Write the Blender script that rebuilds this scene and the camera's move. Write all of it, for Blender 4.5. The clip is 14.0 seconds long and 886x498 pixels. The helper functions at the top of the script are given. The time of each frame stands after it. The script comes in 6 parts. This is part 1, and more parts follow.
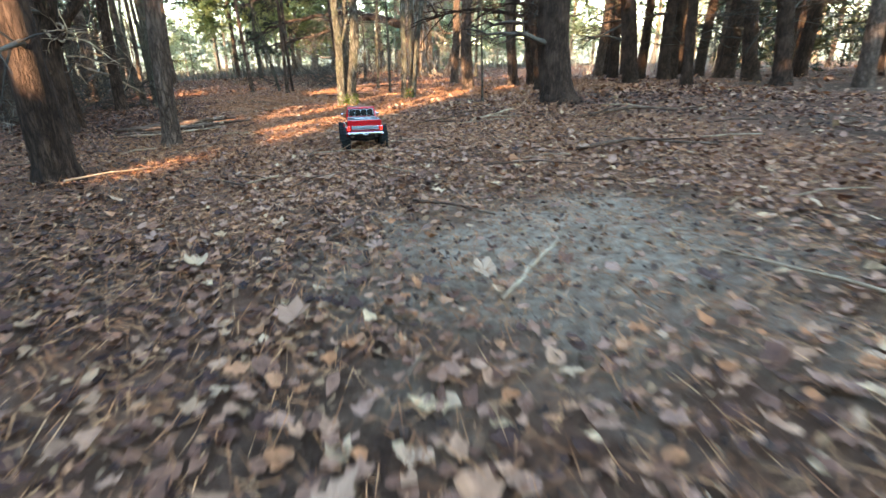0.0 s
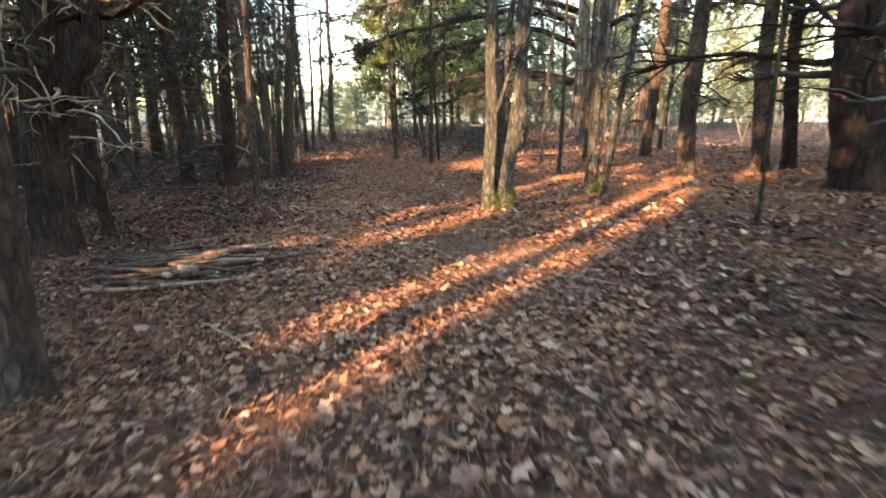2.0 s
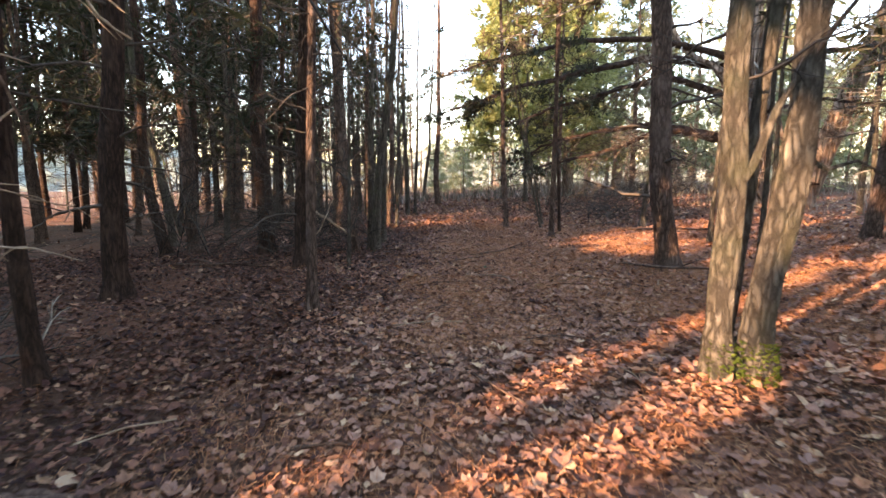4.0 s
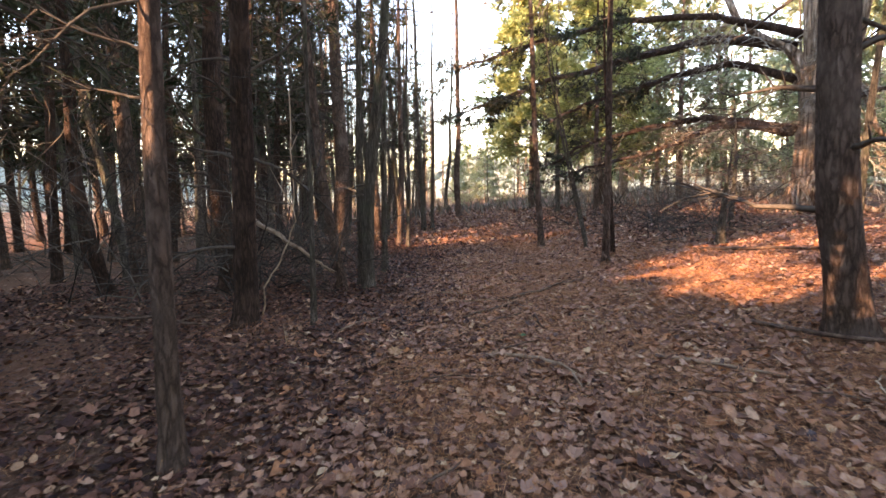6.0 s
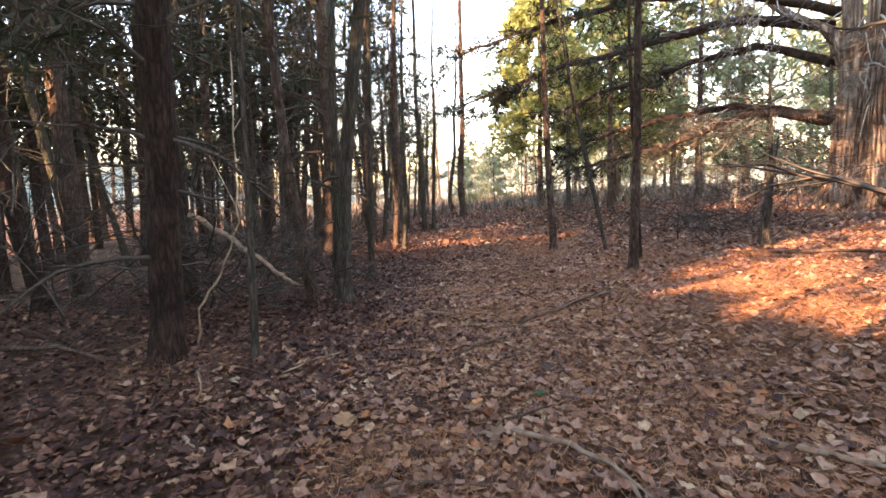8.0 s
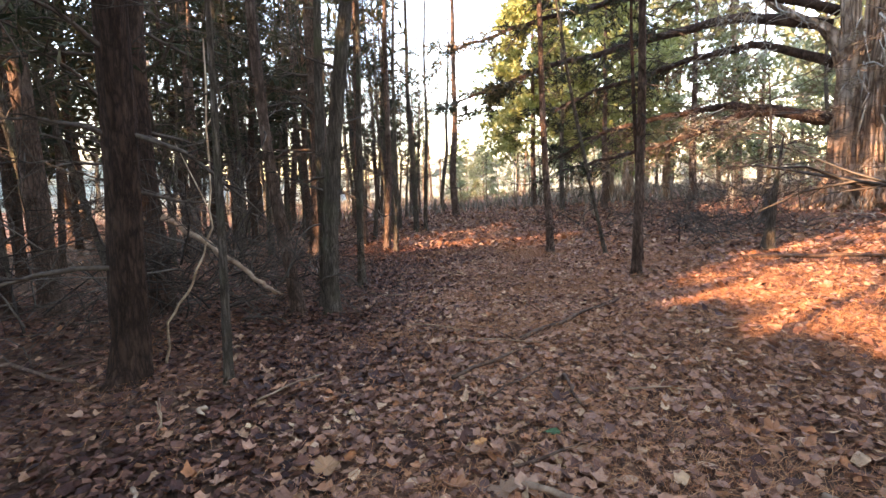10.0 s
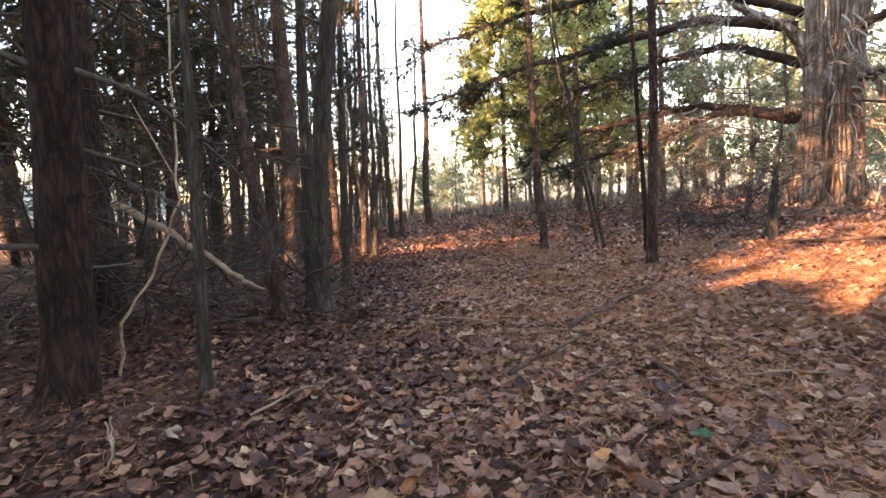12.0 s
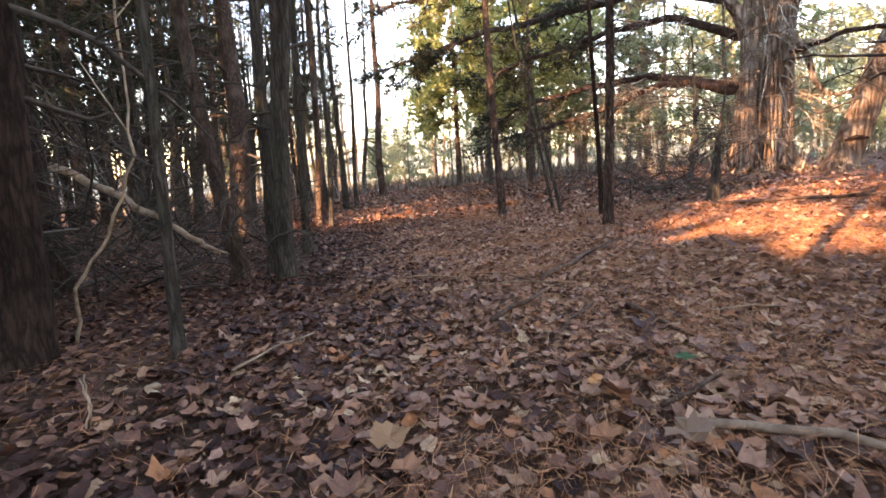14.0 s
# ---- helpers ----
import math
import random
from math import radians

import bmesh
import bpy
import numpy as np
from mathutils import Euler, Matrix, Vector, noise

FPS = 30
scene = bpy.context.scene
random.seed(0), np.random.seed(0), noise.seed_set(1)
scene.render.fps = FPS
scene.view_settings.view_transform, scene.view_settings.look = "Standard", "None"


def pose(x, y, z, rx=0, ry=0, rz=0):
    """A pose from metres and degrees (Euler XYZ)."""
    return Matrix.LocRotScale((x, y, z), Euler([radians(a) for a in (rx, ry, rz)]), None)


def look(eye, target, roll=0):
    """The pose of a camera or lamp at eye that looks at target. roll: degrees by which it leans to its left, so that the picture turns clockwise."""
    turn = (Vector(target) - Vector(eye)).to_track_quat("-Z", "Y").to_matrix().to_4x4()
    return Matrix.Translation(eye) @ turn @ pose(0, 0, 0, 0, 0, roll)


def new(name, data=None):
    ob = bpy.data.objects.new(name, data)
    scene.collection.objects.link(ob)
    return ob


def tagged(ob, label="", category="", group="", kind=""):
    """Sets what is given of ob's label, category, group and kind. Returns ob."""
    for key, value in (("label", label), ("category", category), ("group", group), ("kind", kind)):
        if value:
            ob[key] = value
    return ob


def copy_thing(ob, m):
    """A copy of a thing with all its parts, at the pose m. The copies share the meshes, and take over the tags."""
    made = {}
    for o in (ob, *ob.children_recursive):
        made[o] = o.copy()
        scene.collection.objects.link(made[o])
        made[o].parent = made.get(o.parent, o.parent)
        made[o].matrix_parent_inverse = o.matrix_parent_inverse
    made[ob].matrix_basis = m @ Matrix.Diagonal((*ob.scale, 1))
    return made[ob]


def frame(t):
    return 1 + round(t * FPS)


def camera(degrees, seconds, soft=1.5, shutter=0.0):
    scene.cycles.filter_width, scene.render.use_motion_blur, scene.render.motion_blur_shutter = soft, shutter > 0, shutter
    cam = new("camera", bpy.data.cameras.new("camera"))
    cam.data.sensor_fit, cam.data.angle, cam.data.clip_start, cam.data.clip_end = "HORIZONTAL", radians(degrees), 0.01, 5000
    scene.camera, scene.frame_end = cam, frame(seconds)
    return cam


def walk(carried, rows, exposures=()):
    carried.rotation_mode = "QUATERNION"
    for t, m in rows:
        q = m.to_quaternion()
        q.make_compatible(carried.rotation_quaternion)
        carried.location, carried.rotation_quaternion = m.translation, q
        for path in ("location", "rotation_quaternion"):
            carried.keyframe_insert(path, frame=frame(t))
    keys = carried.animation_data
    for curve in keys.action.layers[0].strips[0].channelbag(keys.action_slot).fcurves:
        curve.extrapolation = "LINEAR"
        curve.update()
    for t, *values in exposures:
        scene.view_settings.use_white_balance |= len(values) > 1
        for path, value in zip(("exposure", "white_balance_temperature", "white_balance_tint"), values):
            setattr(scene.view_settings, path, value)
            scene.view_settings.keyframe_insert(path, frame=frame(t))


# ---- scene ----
cam = camera(85.1, 14.0, shutter=0.3)
PATH = [
    (0, (-0.030, 0.171, 0.346), (-0.190, 2.045, -0.335), -1.17),
    (0.5, (-0.131, 0.730, 0.344), (-0.420, 2.595, -0.318), -1.12),
    (1, (-0.238, 1.328, 0.403), (-0.671, 3.179, -0.219), -0.97),
    (1.5, (-0.430, 1.881, 0.466), (-1.008, 3.715, -0.085), -0.76),
    (2, (-0.622, 2.476, 0.557), (-1.361, 4.273, 0.083), -0.45),
    (2.5, (-0.880, 2.882, 0.613), (-1.769, 4.629, 0.218), -0.26),
    (3, (-1.092, 3.284, 0.631), (-2.089, 4.986, 0.301), 0.13),
    (3.5, (-1.295, 3.575, 0.667), (-2.367, 5.241, 0.392), 0.42),
    (3.7, (-1.356, 3.673, 0.650), (-2.452, 5.326, 0.392), 0.41),
    (5.8, (-2.208, 5.068, 0.672), (-3.405, 6.657, 0.466), -1.41),
    (6, (-2.260, 5.161, 0.683), (-3.470, 6.741, 0.479), -1.31),
    (6.5, (-2.394, 5.398, 0.650), (-3.618, 6.964, 0.422), -1.41),
    (7, (-2.500, 5.515, 0.617), (-3.707, 7.092, 0.379), -1.50),
    (7.5, (-2.561, 5.677, 0.630), (-3.778, 7.249, 0.408), -1.81),
    (8, (-2.642, 5.824, 0.646), (-3.876, 7.385, 0.443), -1.71),
    (10.3, (-2.792, 6.006, 0.669), (-3.991, 7.593, 0.461), -1.71),
    (10.5, (-2.792, 6.018, 0.658), (-3.985, 7.612, 0.469), -2.01),
    (11, (-2.861, 5.993, 0.647), (-4.016, 7.616, 0.463), -2.20),
    (11.5, (-3.080, 6.044, 0.522), (-4.201, 7.692, 0.359), -2.40),
    (12, (-3.227, 6.150, 0.475), (-4.312, 7.823, 0.323), -2.60),
    (12.5, (-3.316, 6.156, 0.485), (-4.371, 7.848, 0.324), -2.69),
    (13, (-3.347, 6.112, 0.432), (-4.369, 7.823, 0.259), -2.79),
    (13.5, (-3.313, 6.119, 0.434), (-4.296, 7.850, 0.232), -2.89),
    (14, (-3.299, 6.102, 0.410), (-4.211, 7.862, 0.142), -3.18),
]
walk(cam, [(t, look(eye, target, roll)) for t, eye, target, roll in PATH],
     exposures=[(0, 4.0, 7800, 16), (0.8, 3.85, 7900, 18), (1.5, 3.6, 8100, 20), (3, 3.45, 8400, 31), (6, 3.55, 8800, 39), (8, 3.83, 9000, 39), (14, 3.76, 9000, 41)])

# ---- light ----
SUN_AZ, SUN_EL = 17.0, 15.0          # light travels 17 degrees right of +y, from behind the camera
sky_world = bpy.data.worlds.new("sky")
scene.world = sky_world
sky_world.use_nodes = True
wn = sky_world.node_tree
sky = wn.nodes.new("ShaderNodeTexSky")
sky.sky_type, sky.sun_disc = "NISHITA", False
sky.sun_elevation, sky.sun_rotation = radians(SUN_EL), radians(180 + SUN_AZ)
sky.dust_density, sky.air_density, sky.ozone_density = 0.0, 1.7, 5.0
wn.nodes["Background"].inputs[1].default_value = 0.15
wn.links.new(sky.outputs[0], wn.nodes["Background"].inputs[0])
sun_data = bpy.data.lights.new("sun", "SUN")
sun_data.energy, sun_data.angle, sun_data.color = 2.15, radians(0.5), (1.0, 0.87, 0.65)
sun_dir = Vector((math.sin(radians(SUN_AZ)) * math.cos(radians(SUN_EL)), math.cos(radians(SUN_AZ)) * math.cos(radians(SUN_EL)), -math.sin(radians(SUN_EL))))
sun_lamp = new("sun", sun_data)
sun_lamp.matrix_world = look((0, -10, 20), Vector((0, -10, 20)) + sun_dir)

rng = random.Random(7)


# ---- materials ----
def mat(name, rough=0.8, metal=0.0, spec=0.3):
    m = bpy.data.materials.new(name)
    m.use_nodes = True
    b = m.node_tree.nodes["Principled BSDF"]
    b.inputs["Roughness"].default_value = rough
    b.inputs["Metallic"].default_value = metal
    b.inputs["Specular IOR Level"].default_value = spec
    return m, m.node_tree, b


def node(nt, kind, **kw):
    n = nt.nodes.new(kind)
    for k, v in kw.items():
        if k in n.inputs:
            n.inputs[k].default_value = v
    return n


def ramp(nt, stops):
    r = nt.nodes.new("ShaderNodeValToRGB")
    e = r.color_ramp.elements
    while len(e) < len(stops):
        e.new(0.5)
    for el, (p, c) in zip(e, stops):
        el.position, el.color = p, (*c, 1)
    return r


def noise_color(m, nt, b, stops, scale, stretch=(1, 1, 1), bump=0.0, bump_scale=None, dist=0.01, detail=6):
    """Two-scale noise colour with a bump, in object space."""
    tc = nt.nodes.new("ShaderNodeTexCoord")
    mp = nt.nodes.new("ShaderNodeMapping")
    mp.inputs["Scale"].default_value = stretch
    nt.links.new(tc.outputs["Object"], mp.inputs[0])
    n1 = node(nt, "ShaderNodeTexNoise", Scale=scale, Detail=detail, Roughness=0.65)
    nt.links.new(mp.outputs[0], n1.inputs["Vector"])
    r = ramp(nt, stops)
    nt.links.new(n1.outputs[0], r.inputs[0])
    nt.links.new(r.outputs[0], b.inputs["Base Color"])
    if bump:
        n2 = node(nt, "ShaderNodeTexNoise", Scale=bump_scale or scale * 2.5, Detail=8, Roughness=0.7)
        nt.links.new(mp.outputs[0], n2.inputs["Vector"])
        bp = node(nt, "ShaderNodeBump", Strength=bump, Distance=dist)
        nt.links.new(n2.outputs[0], bp.inputs["Height"])
        nt.links.new(bp.outputs[0], b.inputs["Normal"])
    return r, mp


def bark(name, lo, mid, hi, moss=None, scale=55.0, stretch=0.15):
    m, nt, b = mat(name, 0.9, 0, 0.15)
    tc = nt.nodes.new("ShaderNodeTexCoord")
    mp = nt.nodes.new("ShaderNodeMapping")
    mp.inputs["Scale"].default_value = (1, 1, stretch)
    nt.links.new(tc.outputs["Object"], mp.inputs[0])
    v = node(nt, "ShaderNodeTexVoronoi", Scale=scale)
    v.feature = "DISTANCE_TO_EDGE"
    n0 = node(nt, "ShaderNodeTexNoise", Scale=scale * 0.55, Detail=8, Roughness=0.7)
    nt.links.new(mp.outputs[0], n0.inputs["Vector"])
    mx = nt.nodes.new("ShaderNodeMixRGB")
    mx.inputs[0].default_value = 0.06
    nt.links.new(mp.outputs[0], mx.inputs[1])
    nt.links.new(n0.outputs["Color"], mx.inputs[2])
    nt.links.new(mx.outputs[0], v.inputs["Vector"])
    big = node(nt, "ShaderNodeTexNoise", Scale=5.0, Detail=4)
    nt.links.new(tc.outputs["Object"], big.inputs["Vector"])
    r = ramp(nt, [(0.25, lo), (0.55, mid), (0.85, hi)])
    nt.links.new(n0.outputs[0], r.inputs[0])
    crack = ramp(nt, [(0.0, (0.25, 0.23, 0.22)), (0.2, (0.8, 0.8, 0.8)), (0.45, (1.1, 1.1, 1.1))])
    nt.links.new(v.outputs["Distance"], crack.inputs[0])
    mul = nt.nodes.new("ShaderNodeMixRGB")
    mul.blend_type = "MULTIPLY"
    mul.inputs[0].default_value = 0.8
    nt.links.new(r.outputs[0], mul.inputs[1])
    nt.links.new(crack.outputs[0], mul.inputs[2])
    tint = nt.nodes.new("ShaderNodeMixRGB")
    tint.inputs[2].default_value = (*(moss or hi), 1)
    tr = ramp(nt, [(0.5, (0, 0, 0)), (0.72, (0.55, 0.55, 0.55))])
    nt.links.new(big.outputs[0], tr.inputs[0])
    nt.links.new(tr.outputs[0], tint.inputs[0])
    nt.links.new(mul.outputs[0], tint.inputs[1])
    nt.links.new(tint.outputs[0], b.inputs["Base Color"])
    bp = node(nt, "ShaderNodeBump", Strength=1.0, Distance=1.4 / scale)
    ad = nt.nodes.new("ShaderNodeMath")
    ad.operation = "MULTIPLY_ADD"
    ad.inputs[1].default_value = 0.7
    nt.links.new(n0.outputs[0], ad.inputs[0])
    nt.links.new(crack.outputs[0], ad.inputs[2])
    nt.links.new(ad.outputs[0], bp.inputs["Height"])
    nt.links.new(bp.outputs[0], b.inputs["Normal"])
    return m


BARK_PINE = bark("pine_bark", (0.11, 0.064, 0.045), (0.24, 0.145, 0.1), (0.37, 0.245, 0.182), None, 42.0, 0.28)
# darker than pine bark; on some trunks this puts their shade into the colour
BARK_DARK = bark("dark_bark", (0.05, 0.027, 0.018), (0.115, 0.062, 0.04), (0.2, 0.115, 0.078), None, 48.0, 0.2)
BARK_GREY = bark("grey_bark", (0.1, 0.076, 0.055), (0.2, 0.155, 0.112), (0.31, 0.25, 0.19), (0.12, 0.14, 0.065))
BARK_MOSS = bark("mossy_bark", (0.12, 0.09, 0.062), (0.26, 0.205, 0.145), (0.42, 0.34, 0.25), (0.17, 0.17, 0.08), 40.0, 0.3)
BARK_CEDAR = bark("cedar_bark", (0.2, 0.105, 0.062), (0.46, 0.285, 0.185), (0.68, 0.5, 0.36), None, 13.0, 0.12)


def island_mat(name, stops, rough=0.75, spec=0.25, trans=0.0, fine=60.0, bump=0.0):
    """Colour by island, with a fine mottling."""
    m, nt, b = mat(name, rough, 0, spec)
    g = nt.nodes.new("ShaderNodeNewGeometry")
    r = ramp(nt, stops)
    nt.links.new(g.outputs["Random Per Island"], r.inputs[0])
    tc = nt.nodes.new("ShaderNodeTexCoord")
    n = node(nt, "ShaderNodeTexNoise", Scale=fine, Detail=4)
    nt.links.new(tc.outputs["Object"], n.inputs["Vector"])
    mr = ramp(nt, [(0.3, (0.6, 0.58, 0.57)), (0.7, (1.15, 1.12, 1.1))])
    nt.links.new(n.outputs[0], mr.inputs[0])
    mul = nt.nodes.new("ShaderNodeMixRGB")
    mul.blend_type = "MULTIPLY"
    mul.inputs[0].default_value = 1.0
    nt.links.new(r.outputs[0], mul.inputs[1])
    nt.links.new(mr.outputs[0], mul.inputs[2])
    nt.links.new(mul.outputs[0], b.inputs["Base Color"])
    if bump:
        n2 = node(nt, "ShaderNodeTexNoise", Scale=fine * 2.2, Detail=4)
        nt.links.new(tc.outputs["Object"], n2.inputs["Vector"])
        bp = node(nt, "ShaderNodeBump", Strength=bump, Distance=0.006)
        nt.links.new(n2.outputs[0], bp.inputs["Height"])
        nt.links.new(bp.outputs[0], b.inputs["Normal"])
    if trans:
        t = nt.nodes.new("ShaderNodeBsdfTranslucent")
        nt.links.new(mul.outputs[0], t.inputs[0])
        ms = nt.nodes.new("ShaderNodeMixShader")
        ms.inputs[0].default_value = trans
        nt.links.new(b.outputs[0], ms.inputs[1])
        nt.links.new(t.outputs[0], ms.inputs[2])
        nt.links.new(ms.outputs[0], nt.nodes["Material Output"].inputs[0])
    return m


BROWNS = [(0.0, (0.075, 0.032, 0.022)), (0.24, (0.2, 0.082, 0.048)), (0.44, (0.35, 0.16, 0.096)), (0.6, (0.42, 0.215, 0.145)), (0.72, (0.47, 0.23, 0.135)),
          (0.8, (0.5, 0.18, 0.07)), (0.92, (0.53, 0.3, 0.19)), (1.0, (0.7, 0.44, 0.24))]
# browns darkened to put the shade beside the path into the leaf colour
SHADED_BROWNS = [(0.0, (0.03, 0.011, 0.008)), (0.4, (0.085, 0.031, 0.019)), (0.72, (0.18, 0.073, 0.043)), (0.9, (0.29, 0.125, 0.072)), (1.0, (0.46, 0.25, 0.135))]
LEAF_SHADED = island_mat("damp_leaf", SHADED_BROWNS, 0.55, 0.22, 0.05, 60.0, 0.5)
LEAF = island_mat("dry_leaf", BROWNS, 0.58, 0.22, 0.12, 60.0, 0.5)
CRUMB = island_mat("leaf_crumb", [(0, (0.035, 0.018, 0.012)), (0.6, (0.11, 0.056, 0.035)), (1, (0.34, 0.18, 0.09))], 0.8)
NEEDLE_FALLEN = island_mat("fallen_needle", [(0, (0.3, 0.105, 0.045)), (0.5, (0.54, 0.21, 0.088)), (1, (0.66, 0.325, 0.155))], 0.7)
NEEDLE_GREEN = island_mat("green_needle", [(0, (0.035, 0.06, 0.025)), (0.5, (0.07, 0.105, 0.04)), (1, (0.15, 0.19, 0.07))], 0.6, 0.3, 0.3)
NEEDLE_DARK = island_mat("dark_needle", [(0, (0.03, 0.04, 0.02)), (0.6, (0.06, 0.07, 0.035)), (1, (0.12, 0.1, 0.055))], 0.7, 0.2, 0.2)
# needles brightened so that sunlight is put into their colour
NEEDLE_SUNNY = island_mat("sunlit_yellow_green_needle", [(0, (0.24, 0.27, 0.09)), (0.5, (0.43, 0.45, 0.16)), (1, (0.6, 0.6, 0.27))], 0.6, 0.3, 0.4)
# needles paled, with sun and distance haze put into the colour
NEEDLE_HAZY = island_mat("sunlit_hazy_needle", [(0, (0.17, 0.2, 0.1)), (0.5, (0.3, 0.34, 0.17)), (1, (0.45, 0.47, 0.27))], 0.6, 0.3, 0.35)
NEEDLE_DEAD = island_mat("dead_needle", [(0, (0.12, 0.08, 0.05)), (0.5, (0.24, 0.16, 0.1)), (1, (0.4, 0.29, 0.18))], 0.8, 0.15, 0.2)
TWIG = island_mat("dead_twig", [(0, (0.05, 0.038, 0.03)), (0.6, (0.1, 0.078, 0.06)), (1, (0.2, 0.165, 0.13))], 0.9, 0.1)
TWIG_PALE = island_mat("pale_twig", [(0, (0.2, 0.15, 0.11)), (0.5, (0.34, 0.28, 0.21)), (1, (0.5, 0.43, 0.34))], 0.9, 0.1)
MOSS = island_mat("moss", [(0, (0.05, 0.08, 0.015)), (0.6, (0.12, 0.16, 0.03)), (1, (0.22, 0.26, 0.06))], 0.9, 0.1, 0.2)
GRASS = island_mat("dry_grass", [(0, (0.13, 0.105, 0.075)), (0.5, (0.2, 0.165, 0.12)), (1, (0.27, 0.23, 0.17))], 0.9, 0.1)

WOOD_CUT, _nt, _b = mat("split_branch_wood", 0.85)
noise_color(WOOD_CUT, _nt, _b, [(0.34, (0.15, 0.09, 0.052)), (0.5, (0.34, 0.215, 0.13)), (0.68, (0.53, 0.385, 0.25))], 14, (1, 1, 1), 0.6, 60, 0.004)

WOOD_TAN, _nt, _b = mat("tan_dead_wood", 0.85, 0, 0.2)
noise_color(WOOD_TAN, _nt, _b, [(0.32, (0.13, 0.075, 0.045)), (0.5, (0.28, 0.175, 0.11)), (0.7, (0.43, 0.295, 0.19))], 18, (1, 1, 1), 0.7, 70, 0.004)

BARK_BRANCH, _nt, _b = mat("branch_bark", 0.9, 0, 0.15)
noise_color(BARK_BRANCH, _nt, _b, [(0.32, (0.04, 0.021, 0.014)), (0.5, (0.095, 0.053, 0.035)), (0.7, (0.21, 0.13, 0.085))], 26, (1, 1, 1), 0.5, 90, 0.003)

SOIL, _nt, _b = mat("forest_soil", 0.95, 0, 0.1)
_r, _mp = noise_color(SOIL, _nt, _b, [(0.3, (0.05, 0.027, 0.018)), (0.5, (0.125, 0.067, 0.043)), (0.72, (0.26, 0.15, 0.095))], 22, (1, 1, 1), 1.0, 60, 0.03, 12)
# trodden patches of pale bare earth on the way
_pale = _nt.nodes.new("ShaderNodeMixRGB")
_pale.inputs[2].default_value = (0.57, 0.43, 0.31, 1)
_mask = None
_tc = _nt.nodes.new("ShaderNodeTexCoord")
_wob = node(_nt, "ShaderNodeTexNoise", Scale=5.0, Detail=6)
_nt.links.new(_tc.outputs["Object"], _wob.inputs["Vector"])
for _x, _y, _rad, _most in ((0.16, 1.2, 0.62, 0.9), (-1.25, 4.6, 0.5, 0.2)):
    _d = _nt.nodes.new("ShaderNodeVectorMath")
    _d.operation = "DISTANCE"
    _d.inputs[1].default_value = (_x, _y, 0.02)
    _nt.links.new(_tc.outputs["Object"], _d.inputs[0])
    _s = _nt.nodes.new("ShaderNodeMath")
    _s.operation = "MULTIPLY_ADD"
    _s.inputs[1].default_value = 0.9
    _nt.links.new(_wob.outputs[0], _s.inputs[0])
    _nt.links.new(_d.outputs["Value"], _s.inputs[2])
    _mr = _nt.nodes.new("ShaderNodeMapRange")
    _mr.inputs["From Min"].default_value = _rad * 0.35 + 0.45
    _mr.inputs["From Max"].default_value = _rad + 0.45
    _mr.inputs["To Min"].default_value = _most
    _mr.inputs["To Max"].default_value = 0.0
    _nt.links.new(_s.outputs[0], _mr.inputs["Value"])
    if _mask is None:
        _mask = _mr
    else:
        _mx = _nt.nodes.new("ShaderNodeMath")
        _mx.operation = "MAXIMUM"
        _nt.links.new(_mask.outputs[0], _mx.inputs[0])
        _nt.links.new(_mr.outputs[0], _mx.inputs[1])
        _mask = _mx
_duff = _nt.nodes.new("ShaderNodeMixRGB")
_duff.inputs[2].default_value = (0.25, 0.112, 0.066, 1)
_dn = node(_nt, "ShaderNodeTexNoise", Scale=1.3, Detail=5)
_nt.links.new(_tc.outputs["Object"], _dn.inputs["Vector"])
_dr = ramp(_nt, [(0.4, (0, 0, 0)), (0.58, (0.65, 0.65, 0.65))])
_nt.links.new(_dn.outputs[0], _dr.inputs[0])
_nt.links.new(_dr.outputs[0], _duff.inputs[0])
_nt.links.new(_r.outputs[0], _duff.inputs[1])
_dust = node(_nt, "ShaderNodeTexNoise", Scale=34.0, Detail=8, Roughness=0.75)
_nt.links.new(_tc.outputs["Object"], _dust.inputs["Vector"])
_thin = _nt.nodes.new("ShaderNodeMapRange")
_thin.inputs["From Min"].default_value, _thin.inputs["From Max"].default_value = 0.4, 0.62
_thin.inputs["To Min"].default_value, _thin.inputs["To Max"].default_value = 0.25, 1.0
_nt.links.new(_dust.outputs[0], _thin.inputs["Value"])
_worn = _nt.nodes.new("ShaderNodeMath")
_worn.operation = "MULTIPLY"
_nt.links.new(_mask.outputs[0], _worn.inputs[0])
_nt.links.new(_thin.outputs[0], _worn.inputs[1])
_nt.links.new(_worn.outputs[0], _pale.inputs[0])
_nt.links.new(_duff.outputs[0], _pale.inputs[1])
_nt.links.new(_pale.outputs[0], _b.inputs["Base Color"])


